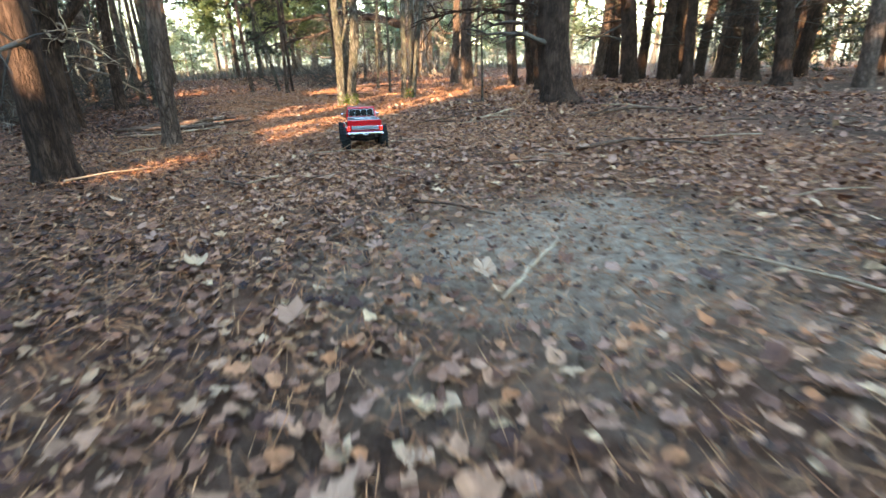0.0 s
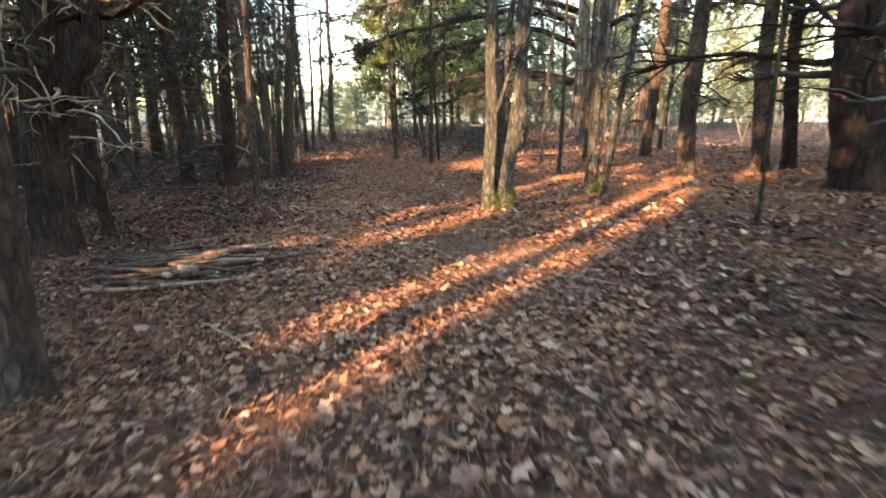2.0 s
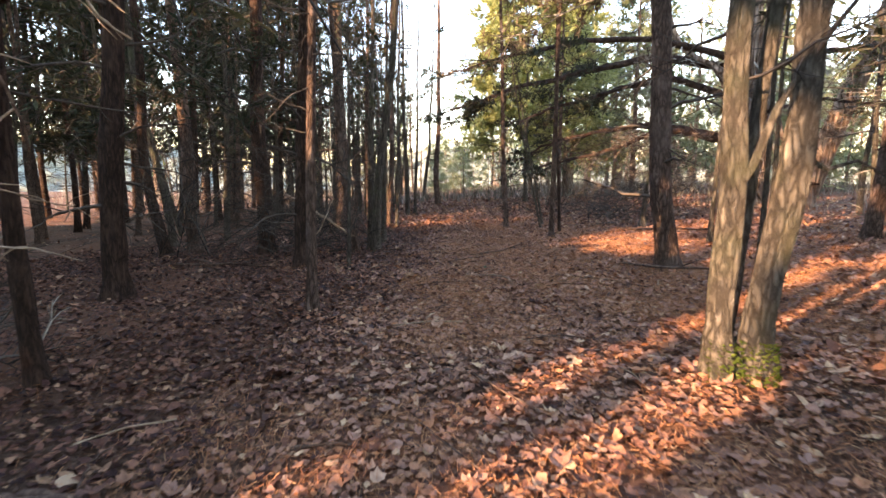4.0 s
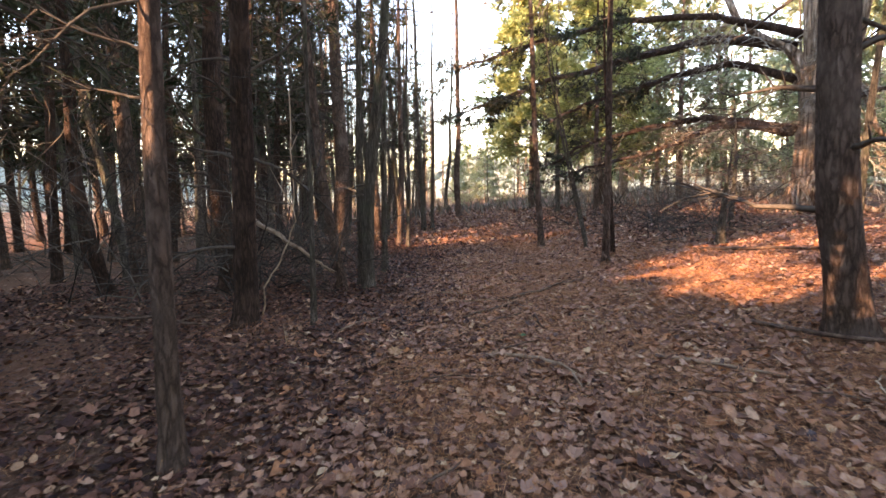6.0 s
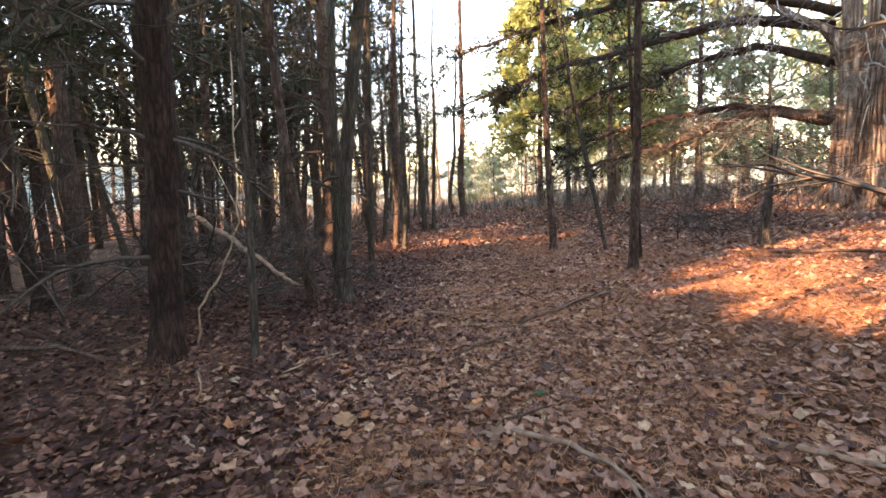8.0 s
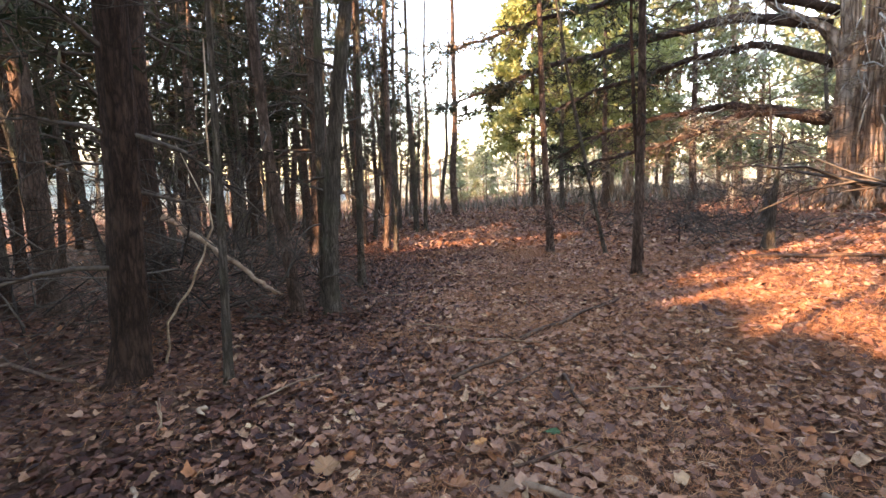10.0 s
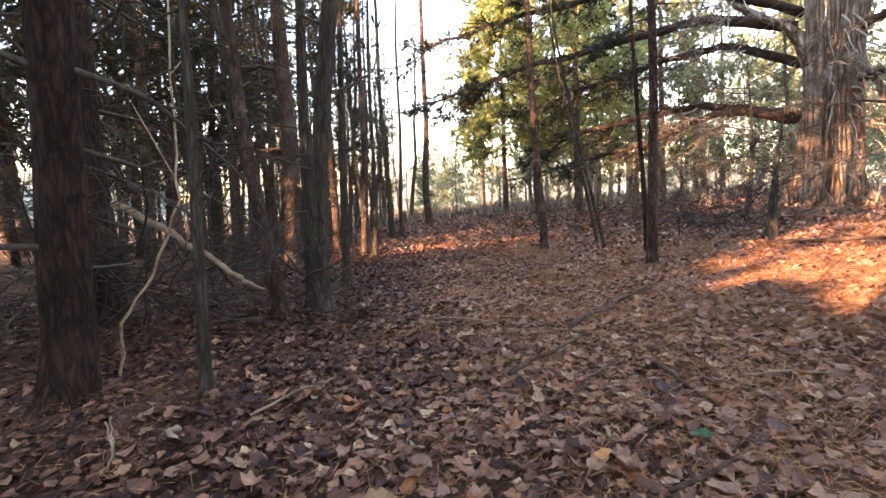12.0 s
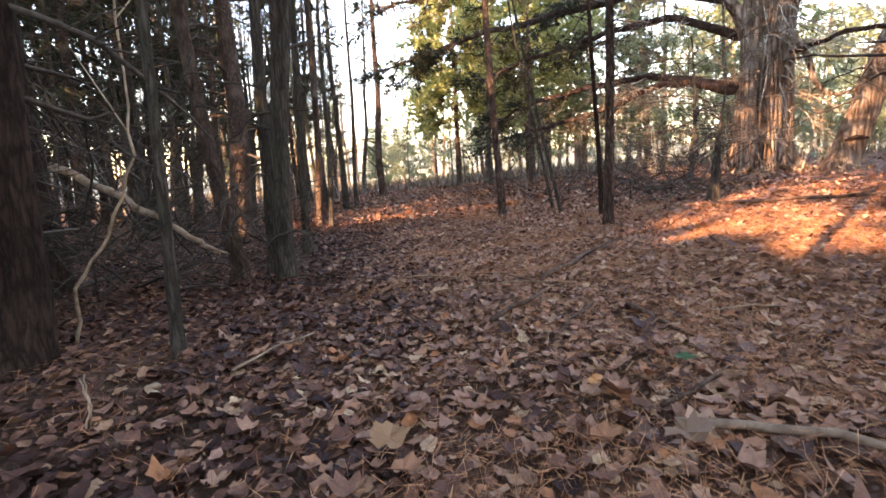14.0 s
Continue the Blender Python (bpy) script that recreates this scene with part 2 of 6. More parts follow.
# ---- geometry helpers ----
class Shape:
    """Gathers vertices and faces for one mesh."""

    def __init__(self):
        self.v, self.f, self.n = [], [], 0

    def tube(self, pts, radii, sides=6, cap=True, rough=0.0, rnd=None):
        pts = [Vector(p) for p in pts]
        ref = Vector((0.31, 0.77, 0.2)).normalized()
        k0 = self.n
        for i, (p, r) in enumerate(zip(pts, radii)):
            d = (pts[min(i + 1, len(pts) - 1)] - pts[max(i - 1, 0)]).normalized()
            a = d.cross(ref)
            if a.length < 0.05:
                a = d.cross(Vector((1, 0, 0)))
            a.normalize()
            c = d.cross(a)
            for j in range(sides):
                th = 2 * math.pi * j / sides
                q = r * (1 + (rnd.uniform(-rough, rough) if rough else 0))
                self.v.append(p + (a * math.cos(th) + c * math.sin(th)) * q)
        self.n += len(pts) * sides
        for i in range(len(pts) - 1):
            for j in range(sides):
                j2 = (j + 1) % sides
                self.f.append((k0 + i * sides + j, k0 + i * sides + j2, k0 + (i + 1) * sides + j2, k0 + (i + 1) * sides + j))
        if cap:
            self.f.append(tuple(k0 + j for j in range(sides))[::-1])
            self.f.append(tuple(k0 + (len(pts) - 1) * sides + j for j in range(sides)))

    def blade(self, a, b, w, side):
        """A thin two-triangle needle from a to b."""
        m = (a + b) / 2
        s = side * w
        self.v += [a, m + s, b, m - s]
        self.f.append((self.n, self.n + 1, self.n + 2, self.n + 3))
        self.n += 4

    def mesh(self, name, smooth=True):
        me = bpy.data.meshes.new(name)
        me.from_pydata([tuple(p) for p in self.v], [], self.f)
        if smooth:
            me.polygons.foreach_set("use_smooth", [True] * len(me.polygons))
        me.update()
        return me


def add(name, shape, material, parent=None, label="", smooth=True):
    """Links a Shape as one mesh object under a thing or a part."""
    me = shape if isinstance(shape, bpy.types.Mesh) else shape.mesh(name, smooth)
    if not me.materials:
        me.materials.append(material)
    ob = new(name, me)
    if parent:
        ob.parent = parent
    if label:
        tagged(ob, label)
    return ob


def part(name, bm, material, parent, label="", smooth=False):
    me = bpy.data.meshes.new(name)
    bm.to_mesh(me)
    bm.free()
    if smooth:
        me.polygons.foreach_set("use_smooth", [True] * len(me.polygons))
    return add(name, me, material, parent, label)


def empty(name, x, y, z, rz=0):
    ob = new(name)
    ob.matrix_basis = pose(x, y, z, 0, 0, rz)
    return ob


def smooth_step(a, b, v):
    t = np.clip((v - a) / (b - a), 0, 1)
    return t * t * (3 - 2 * t)


def lie(x, y):
    """Height of the ground: it rises to the right of the path and gently ahead."""
    r = (x + 2.5) * 0.87 + (y - 5) * 0.5
    a = -(x + 2.5) * 0.5 + (y - 5) * 0.866
    return -0.03 + 0.36 * np.tanh(r / 9) + 0.28 * smooth_step(6, 15, a) + 0.45 * smooth_step(14, 32, a)


# ---- ground: one sheet to the horizon ----
def build_ground():
    def axis(lo, hi, fine):
        core = list(np.arange(lo, hi, fine))
        out, s = [], fine
        p = hi
        while p < 1500:
            out.append(p)
            s *= 1.25
            p += s
        left, s, p = [], fine, lo - fine
        while p > -1500:
            left.append(p)
            s *= 1.25
            p -= s
        return np.array(left[::-1] + core + out)
    xs, ys = axis(-8, 3, 0.07), axis(-0.5, 12, 0.07)
    X, Y = np.meshgrid(xs, ys)
    Z = lie(X, Y)
    near = 1 - smooth_step(15, 40, np.hypot(X + 3, Y - 6))
    Z += near * (0.018 * np.sin(X * 2.1 + 1.3 * np.sin(Y * 1.7)) * np.sin(Y * 1.9 + X) + 0.008 * np.sin(X * 7.3 + 2 * np.sin(Y * 5.1)) * np.sin(Y * 6.7))
    n, k = len(ys), len(xs)
    me = bpy.data.meshes.new("ground")
    idx = np.arange(n * k).reshape(n, k)
    faces = np.stack([idx[:-1, :-1], idx[:-1, 1:], idx[1:, 1:], idx[1:, :-1]], -1).reshape(-1, 4)
    me.from_pydata(np.stack([X, Y, Z], -1).reshape(-1, 3).tolist(), [], faces.tolist())
    me.polygons.foreach_set("use_smooth", [True] * len(me.polygons))
    me.materials.append(SOIL)
    return tagged(new("ground", me), "brown forest floor of soil and pine needles", "ground", kind="structure")


ground = build_ground()


def rest(x, y):
    """Ground height with the small bumps."""
    near = 1 - smooth_step(15, 40, np.hypot(x + 3, y - 6))
    return lie(x, y) + near * (0.018 * np.sin(x * 2.1 + 1.3 * np.sin(y * 1.7)) * np.sin(y * 1.9 + x) + 0.008 * np.sin(x * 7.3 + 2 * np.sin(y * 5.1)) * np.sin(y * 6.7))


# ---- trees ----
LABELS = {
    "pine": ("reddish-brown scaly pine trunk with dead lower twigs", BARK_PINE),
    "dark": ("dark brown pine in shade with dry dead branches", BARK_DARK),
    "grey": ("slender grey hardwood trunk standing in leaf litter", BARK_GREY),
    "mossy": ("pale grey trunk with moss at its foot", BARK_MOSS),
    # far pines take the pale cedar bark, sunlight put into the colour
    "far": ("pale sunlit pine far off beyond the path", BARK_CEDAR),
    "dead": ("thin dead sapling with bare brittle twigs", BARK_GREY),
}
pine, dark, grey, mossy, dead = "pine", "dark", "grey", "mossy", "dead"


def spray(S, T, rnd, a, d, length, r0, droop, subs, leafy, blade_len, per, width=0.085):
    """One branch: a bent tube with side twigs, and needles on them where leafy."""
    d = d.normalized()
    pts, p, dd = [a], a.copy(), d.copy()
    k = 6
    for i in range(k):
        dd = (dd + Vector((rnd.uniform(-.32, .32), rnd.uniform(-.32, .32), rnd.uniform(-.3, .3) - droop))).normalized()
        p = p + dd * length / k
        pts.append(p.copy())
    S.tube(pts, [r0 * (1 - 0.8 * i / k) for i in range(k + 1)], 4, False)
    for s in range(subs):
        t = rnd.uniform(0.25, 1.0) * k
        i = min(int(t), k - 1)
        q = pts[i].lerp(pts[i + 1], t - i)
        sd = (d + Vector((rnd.uniform(-1, 1), rnd.uniform(-1, 1), rnd.uniform(-.8, .6)))).normalized()
        sl = length * rnd.uniform(0.2, 0.45)
        e1 = q + sd * sl * 0.5 + Vector((0, 0, rnd.uniform(-.05, .05) * sl))
        e2 = q + sd * sl + Vector((0, 0, rnd.uniform(-.25, .1) * sl))
        S.tube([q, e1, e2], [r0 * 0.4, r0 * 0.3, r0 * 0.1], 3, False)
        if leafy:
            for n in range(per):
                u = rnd.random()
                c = q.lerp(e2, 0.3 + 0.7 * u)
                nd = (sd * 0.6 + Vector((rnd.uniform(-1, 1), rnd.uniform(-1, 1), rnd.uniform(-.7, .9)))).normalized()
                L = blade_len * rnd.uniform(0.6, 1.3)
                T.blade(c, c + nd * L, L * width, nd.cross(Vector((rnd.uniform(-1, 1), rnd.uniform(-1, 1), 1))).normalized())


def light_spray(S, T, rnd, a, d, length, r0, droop, subs, leafy, blade_len, per):
    """A cheaper branch for trees that stay far off: thin side twigs are single blades."""
    d = d.normalized()
    m = a + d * length * 0.5 + Vector((rnd.uniform(-.06, .06), rnd.uniform(-.06, .06), rnd.uniform(-.04, .1))) * length
    e = a + d * length + Vector((rnd.uniform(-.1, .1), rnd.uniform(-.1, .1), rnd.uniform(-.2, .15) - droop)) * length
    S.tube([a, m, e], [r0, r0 * 0.65, r0 * 0.2], 3, False)
    for s in range(subs):
        t = rnd.uniform(0.2, 1.0)
        q = a.lerp(m, t * 2) if t < 0.5 else m.lerp(e, t * 2 - 1)
        sd = (d + Vector((rnd.uniform(-1, 1), rnd.uniform(-1, 1), rnd.uniform(-.8, .6)))).normalized()
        sl = length * rnd.uniform(0.2, 0.45)
        e2 = q + sd * sl
        S.blade(q, e2, max(0.003, r0 * 0.4), sd.cross(Vector((rnd.uniform(-1, 1), rnd.uniform(-1, 1), 0.5))).normalized())
        if leafy:
            for n in range(per):
                c = q.lerp(e2, 0.25 + 0.75 * rnd.random())
                nd = (sd * 0.6 + Vector((rnd.uniform(-1, 1), rnd.uniform(-1, 1), rnd.uniform(-.7, .9)))).normalized()
                L = blade_len * rnd.uniform(0.6, 1.3)
                T.blade(c, c + nd * L, L * 0.11, nd.cross(Vector((rnd.uniform(-1, 1), rnd.uniform(-1, 1), 1))).normalized())


def tree_parts(root, kind, r, lx, ly, bend, h, seed, n_branch, leaf_from, density, needle=NEEDLE_DARK, low=0.5, spread=1.0, leaf_to=99, shade_canopy=None, wide_to=99):
    rnd = random.Random(seed)
    bk = LABELS[kind][1]
    side = Vector((0.86, 0.5, 0))
    w1, w2 = rnd.uniform(0, 6), rnd.uniform(0, 6)

    def line(z):
        zz = min(z, 2.4) + max(0, z - 2.4) * 0.45
        wob = 0.35 * r * math.sin(z * 2.3 + w1)
        return Vector((lx * zz + wob, ly * zz + 0.35 * r * math.sin(z * 1.9 + w2), z)) + side * bend * math.sin(min(z / 2.2, 1) * math.pi)

    T = Shape()
    zs = [-0.1, 0, 0.04, 0.1, 0.2, 0.35, 0.55, 0.8, 1.1, 1.5, 2, 2.6, 3.3, 4.2, 5.2]
    zs = [z for z in zs if z < h - 0.3] + [h]
    T.tube([line(z) for z in zs], [r * max(0.06, (1 - 0.9 * max(z, 0) / h)) * (1 + 0.45 * math.exp(-max(z, 0) / 0.07)) for z in zs], 12, True, 0.09, rnd)
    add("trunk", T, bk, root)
    N = Shape()
    for i in range(7 if r > 0.13 else 3 if r > 0.1 else 0):
        z, az = rnd.uniform(0.7, 3.0), rnd.uniform(0, 2 * math.pi)
        d = Vector((math.cos(az), math.sin(az), rnd.uniform(-0.1, 0.5)))
        S = Shape()
        spray(S, N, rnd, line(z), d, rnd.uniform(1.0, 2.0), r * 0.17, 0.0, 14, z > 1.6, 0.09, density)
        add("limb", S, bk, root)
    for i in range(n_branch):
        z = low + (h - low - 0.2) * (i + rnd.random()) / n_branch
        az = rnd.uniform(0, 2 * math.pi)
        tr = r * max(0.08, 1 - 0.9 * z / h)
        d = Vector((math.cos(az), math.sin(az), rnd.uniform(-0.25, 0.5)))
        L = rnd.uniform(0.35, 1.0) * min(1.5, 0.35 + 9 * r) * (0.7 + 0.5 * z / h)
        high = 1.5 < z < wide_to and spread > 1
        L *= spread if high else 1
        S = Shape()
        spray(S, N, rnd, line(z) + Vector((d.x, d.y, 0)) * tr * 0.7, d, L, max(0.004, tr * 0.2), 0.03, 11 if high else 6, leaf_from < z < leaf_to, 0.12 if high else 0.09, density)
        add("branch", S, TWIG if kind != "mossy" else BARK_MOSS, root)
    # foliage high above the view, added to shade the floor
    if shade_canopy:
        z0, z1, reach, n = shade_canopy
        top = line(z1) + Vector((-1.3, -0.75, 0))
        for i in range(n):
            z, a, q = rnd.uniform(z0, z1), rnd.uniform(0, 6.28), reach * math.sqrt(rnd.random())
            p = Vector((top.x + q * math.cos(a), top.y + q * math.sin(a), z - 0.15 * q))
            d = Vector((math.cos(a) + rnd.uniform(-.8, .8), math.sin(a) + rnd.uniform(-.8, .8), rnd.uniform(-.5, .4))).normalized()
            N.blade(p, p + d * rnd.uniform(0.3, 0.5), 0.1, d.cross(Vector((rnd.uniform(-.5, .5), rnd.uniform(-.5, .5), 1))).normalized())
        for i in range(10):
            a, z = rnd.uniform(0, 6.28), rnd.uniform(z0 - 0.4, z1 - 0.5)
            S = Shape()
            spray(S, N, rnd, line(z), Vector((math.cos(a), math.sin(a), 0.2)), reach, 0.02, 0.0, 8, False, 0.1, 0)
            add("branch", S, TWIG, root)
    if N.n:
        add("crown", N, needle, root)


def tree(kind, x, y, r, lx, ly, bend, h=None, **kw):
    root = empty("pine_tree" if kind in (pine, dark) else "tree", x, y, float(lie(x, y)))
    seed = int(abs(x * 1013 + y * 7919) * 10)
    rnd = random.Random(seed)
    given, h = h, h or min(9.0, 2.5 + 60 * r + rnd.uniform(0, 1.5))
    opts = dict(n_branch=38 if kind in (pine, dark) else 18, leaf_from={pine: 2.5, dark: 1.4}.get(kind, 99), density=7 if kind == pine else 11)
    if kind == dead:
        opts.update(n_branch=12, leaf_from=99)
    if r < 0.06 and kind in (pine, dark):
        opts.update(low=1.0)
    if (x + 2.5) * 0.87 + (y - 5) * 0.5 < -1.6 and kind in (pine, dark) and y < 9:      # the dense shady side
        opts.update(n_branch=44, leaf_from=1.2, density=10, spread=2.6)
        # made taller, with an added unseen canopy that darkens the floor
        if r > 0.06 and not given and x * 0.956 - y * 0.292 > -9.0:
            h = 8.6
            opts.update(shade_canopy=(6.2, 8.3, 2.9, 2000))
    opts.update(kw)
    tree_parts(root, kind, r, lx, ly, bend, h, seed, **opts)
    return tagged(root, LABELS[kind][0], "tree", "trees of the wood")


tree(pine, -1.94, 3.04, 0.048, 0.063, 0.020, 0.01)
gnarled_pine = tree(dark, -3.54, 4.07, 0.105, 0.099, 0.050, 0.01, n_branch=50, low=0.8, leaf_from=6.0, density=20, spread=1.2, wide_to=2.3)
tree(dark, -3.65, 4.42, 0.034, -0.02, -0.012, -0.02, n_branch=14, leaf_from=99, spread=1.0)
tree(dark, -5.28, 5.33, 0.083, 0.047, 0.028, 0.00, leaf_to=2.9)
tree(dead, -8.56, 7.35, 0.056, -0.146, -0.085, 0.04)
tree(dead, -8.59, 8.21, 0.047, 0.029, 0.017, 0.02)
tree(dark, -12.11, 11.36, 0.110, 0.007, 0.004, -0.00, leaf_from=99)
bough_pine = tree(pine, -2.10, 7.85, 0.083, -0.086, -0.057, 0.01)
tree(dead, -2.02, 9.67, 0.028, 0.059, 0.034, -0.01)
tree(dead, -1.53, 8.31, 0.021, -0.001, -0.000, 0.00)
tree(dead, -1.50, 10.56, 0.030, 0.009, 0.005, -0.00)
tree(pine, -0.23, 7.59, 0.078, -0.031, -0.016, 0.00)
tree(pine, 0.42, 8.06, 0.076, -0.037, -0.019, -0.01)
tree(dead, -0.04, 5.43, 0.011, -0.018, -0.004, -0.00)
tree(dark, 0.42, 7.81, 0.028, -0.000, -0.000, 0.00)
tree(dark, 0.70, 8.30, 0.067, -0.052, -0.012, -0.00)
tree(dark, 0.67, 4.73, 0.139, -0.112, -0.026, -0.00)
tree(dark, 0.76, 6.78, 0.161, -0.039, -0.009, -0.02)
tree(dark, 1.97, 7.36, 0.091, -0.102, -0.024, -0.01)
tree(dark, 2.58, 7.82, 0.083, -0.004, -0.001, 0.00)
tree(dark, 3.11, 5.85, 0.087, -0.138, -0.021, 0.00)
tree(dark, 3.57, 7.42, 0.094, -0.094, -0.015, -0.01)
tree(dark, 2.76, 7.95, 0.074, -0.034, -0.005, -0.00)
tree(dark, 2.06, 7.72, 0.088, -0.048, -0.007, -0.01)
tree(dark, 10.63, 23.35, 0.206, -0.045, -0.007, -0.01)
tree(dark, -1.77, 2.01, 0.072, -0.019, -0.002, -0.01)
# these two take the dark bark, putting their shade into the colour
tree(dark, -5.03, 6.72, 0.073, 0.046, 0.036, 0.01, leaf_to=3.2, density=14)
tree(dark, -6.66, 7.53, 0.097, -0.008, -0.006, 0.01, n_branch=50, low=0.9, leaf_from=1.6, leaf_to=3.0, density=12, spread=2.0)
tree(pine, -7.48, 7.09, 0.083, -0.039, -0.030, 0.05, n_branch=24, low=1.3, leaf_from=1.8, leaf_to=3.2)
tree(dark, -7.79, 6.87, 0.067, -0.059, -0.046, -0.07, n_branch=24, low=1.3, leaf_from=1.8, leaf_to=3.2)
tree(dark, -9.37, 6.88, 0.061, 0.048, 0.037, -0.00, n_branch=26, low=1.4, leaf_from=1.8)
tree(dark, -10.27, 8.58, 0.074, 0.045, 0.035, 0.00, n_branch=50, leaf_from=1.2, leaf_to=3.6, density=12)
tree(dead, -10.37, 8.44, 0.049, -0.230, -0.178, -0.00)
tree(dark, -19.34, 11.46, 0.078, 0.039, 0.030, 0.03)
tree(dead, -4.63, 6.95, 0.018, 0.018, 0.010, 0.01)
tree(pine, -5.45, 7.88, 0.042, -0.082, -0.047, -0.02)
tree(pine, -8.25, 10.35, 0.129, 0.003, 0.002, -0.01)
tree(grey, -5.22, 7.98, 0.052, 0.085, 0.048, -0.03)
tree(grey, -5.42, 8.08, 0.038, 0.027, 0.015, 0.00)
tree(grey, -5.90, 8.88, 0.033, 0.026, 0.015, -0.01)
tree(pine, -7.81, 11.23, 0.051, 0.024, 0.013, 0.00)
tree(grey, -7.36, 10.91, 0.033, 0.022, 0.012, -0.00)
tree(grey, -8.79, 13.08, 0.056, -0.032, -0.018, -0.03)
tree(grey, -8.70, 13.23, 0.041, 0.022, 0.012, -0.01)
tree(grey, -13.25, 19.81, 0.078, 0.065, 0.037, -0.07)
tree(pine, -9.97, 15.98, 0.090, 0.009, 0.005, -0.03)
tree(pine, -3.83, 9.82, 0.037, 0.007, 0.004, -0.01, leaf_from=99)
tree(dark, -3.99, 10.50, 0.024, -0.041, -0.023, -0.01, leaf_from=99)
tree(dead, -4.44, 10.89, 0.019, -0.175, -0.100, -0.01)
tree(dead, -4.69, 11.55, 0.019, -0.169, -0.096, -0.00)
tree(dead, -3.09, 11.57, 0.054, 0.078, 0.044, -0.01, h=1.1)
tree(grey, -7.64, 17.21, 0.062, 0.002, 0.001, 0.00)
tree(pine, -3.70, 5.74, 0.033, 0.016, 0.012, 0.01)

# two unseen pines, added so their high foliage shades the left floor
for x, y in ((-6.3, 3.3), (-5.6, 4.4)):
    tree(dark, x, y, 0.09, 0.0, 0.0, 0.01, h=9.2, n_branch=30, leaf_from=7.0, shade_canopy=(7.0, 9.0, 3.0, 3000), spread=1.0)


def ridged(S, pts, radii, sides, rnd, depth=0.14):
    """A heavy stem whose section is folded into ridges that twist as they climb."""
    k0, ph, q = S.n, rnd.uniform(0, 6), rnd.choice((4, 5))
    for i, (p, r) in enumerate(zip(pts, radii)):
        for j in range(sides):
            th = 2 * math.pi * j / sides
            w = 1 + depth * math.sin(q * th + ph + 0.5 * p.z) + 0.5 * depth * math.sin((2 * q + 1) * th - ph + 0.3 * p.z) + rnd.uniform(-.035, .035)
            S.v.append(p + Vector((math.cos(th) * r * w, math.sin(th) * r * w, rnd.uniform(-.02, .02))))
    S.n += len(pts) * sides
    for i in range(len(pts) - 1):
        for j in range(sides):
            j2 = (j + 1) % sides
            S.f.append((k0 + i * sides + j, k0 + i * sides + j2, k0 + (i + 1) * sides + j2, k0 + (i + 1) * sides + j))


def bend_through(pts, n):
    """Points along a soft curve through a few places."""
    out, m = [], len(pts) - 1
    for i in range(n + 1):
        t = i / n * m
        k = min(int(t), m - 1)
        u = t - k
        p0, p1, p2, p3 = (Vector(pts[max(0, min(m, k + d))]) for d in (-1, 0, 1, 2))
        out.append(0.5 * (2 * p1 + (p2 - p0) * u + (2 * p0 - 5 * p1 + 4 * p2 - p3) * u * u + (3 * p1 - p0 - 3 * p2 + p3) * u ** 3))
    return out


# ---- mossy trees that rise from one foot in several stems ----
def forked_tree(x, y, stems, limbs, label, seed):
    """stems: offset across the foot, radius, lean, bow, height, set back; limbs: stem, height, reach across, rise, radius."""
    root = empty("tree", x, y, float(lie(x, y)))
    rnd = random.Random(seed)
    side, back = Vector((0.86, 0.5, 0)), Vector((-0.5, 0.86, 0))
    lines = []
    for off, r, lean, bow, h, deep in stems:
        w = rnd.uniform(0, 6)

        def at(z, off=off, lean=lean, bow=bow, deep=deep, r=r, w=w):
            a = off + lean * min(z, 2.2) + 0.4 * lean * max(0, z - 2.2) + bow * math.sin(z * 1.7 + w) + 0.25 * r * math.sin(6.5 * z + w)
            return side * a + back * (deep + 0.3 * bow * math.cos(2.1 * z + w)) + Vector((0, 0, z))

        zs = [-0.1, 0, 0.03, 0.07, 0.13, 0.2, 0.3, 0.42, 0.56, 0.72, 0.9, 1.1, 1.3, 1.55, 1.8, 2.1, 2.5, 3.0, 3.6, h]
        T = Shape()
        ridged(T, [at(z) for z in zs], [r * max(0.15, 1 - 0.85 * max(z, 0) / h) * (1 + 0.5 * math.exp(-max(z, 0) / 0.06)) * rnd.uniform(0.94, 1.08) for z in zs], 18, rnd, 0.13)
        add("trunk", T, BARK_MOSS, root)
        lines.append((at, r))
    N = Shape()
    for k, z, reach, rise, r in limbs:
        p = lines[k][0](z)
        q = p + side * reach + back * rnd.uniform(-0.1, 0.1) + Vector((0, 0, rise))
        S = Shape()
        S.tube([p, p.lerp(q, 0.35) + Vector((0, 0, -0.03)), p.lerp(q, 0.7) + Vector((0, 0, 0.02)), q], [r, r * 0.85, r * 0.6, r * 0.3], 7, True, 0.14, rnd)
        add("limb", S, BARK_MOSS, root)
        d = (q - p).normalized()
        S = Shape()
        spray(S, N, rnd, q - d * 0.03, d, abs(reach) * 0.8 + 0.2, r * 0.35, 0.05, 7, False, 0.1, 0)
        add("branch", S, TWIG, root)
    for k, (at, r) in enumerate(lines):
        for j in range(16):
            z, a = rnd.uniform(0.9, 4.0), rnd.uniform(0, 6.28)
            S = Shape()
            spray(S, N, rnd, at(z), Vector((math.cos(a), math.sin(a), rnd.uniform(-.1, .7))), rnd.uniform(0.3, 0.8), r * 0.16, 0.04, 8, False, 0.1, 0)
            add("branch", S, BARK_MOSS if j % 2 else TWIG, root)
    tagged(root, label, "tree", "trees of the wood")


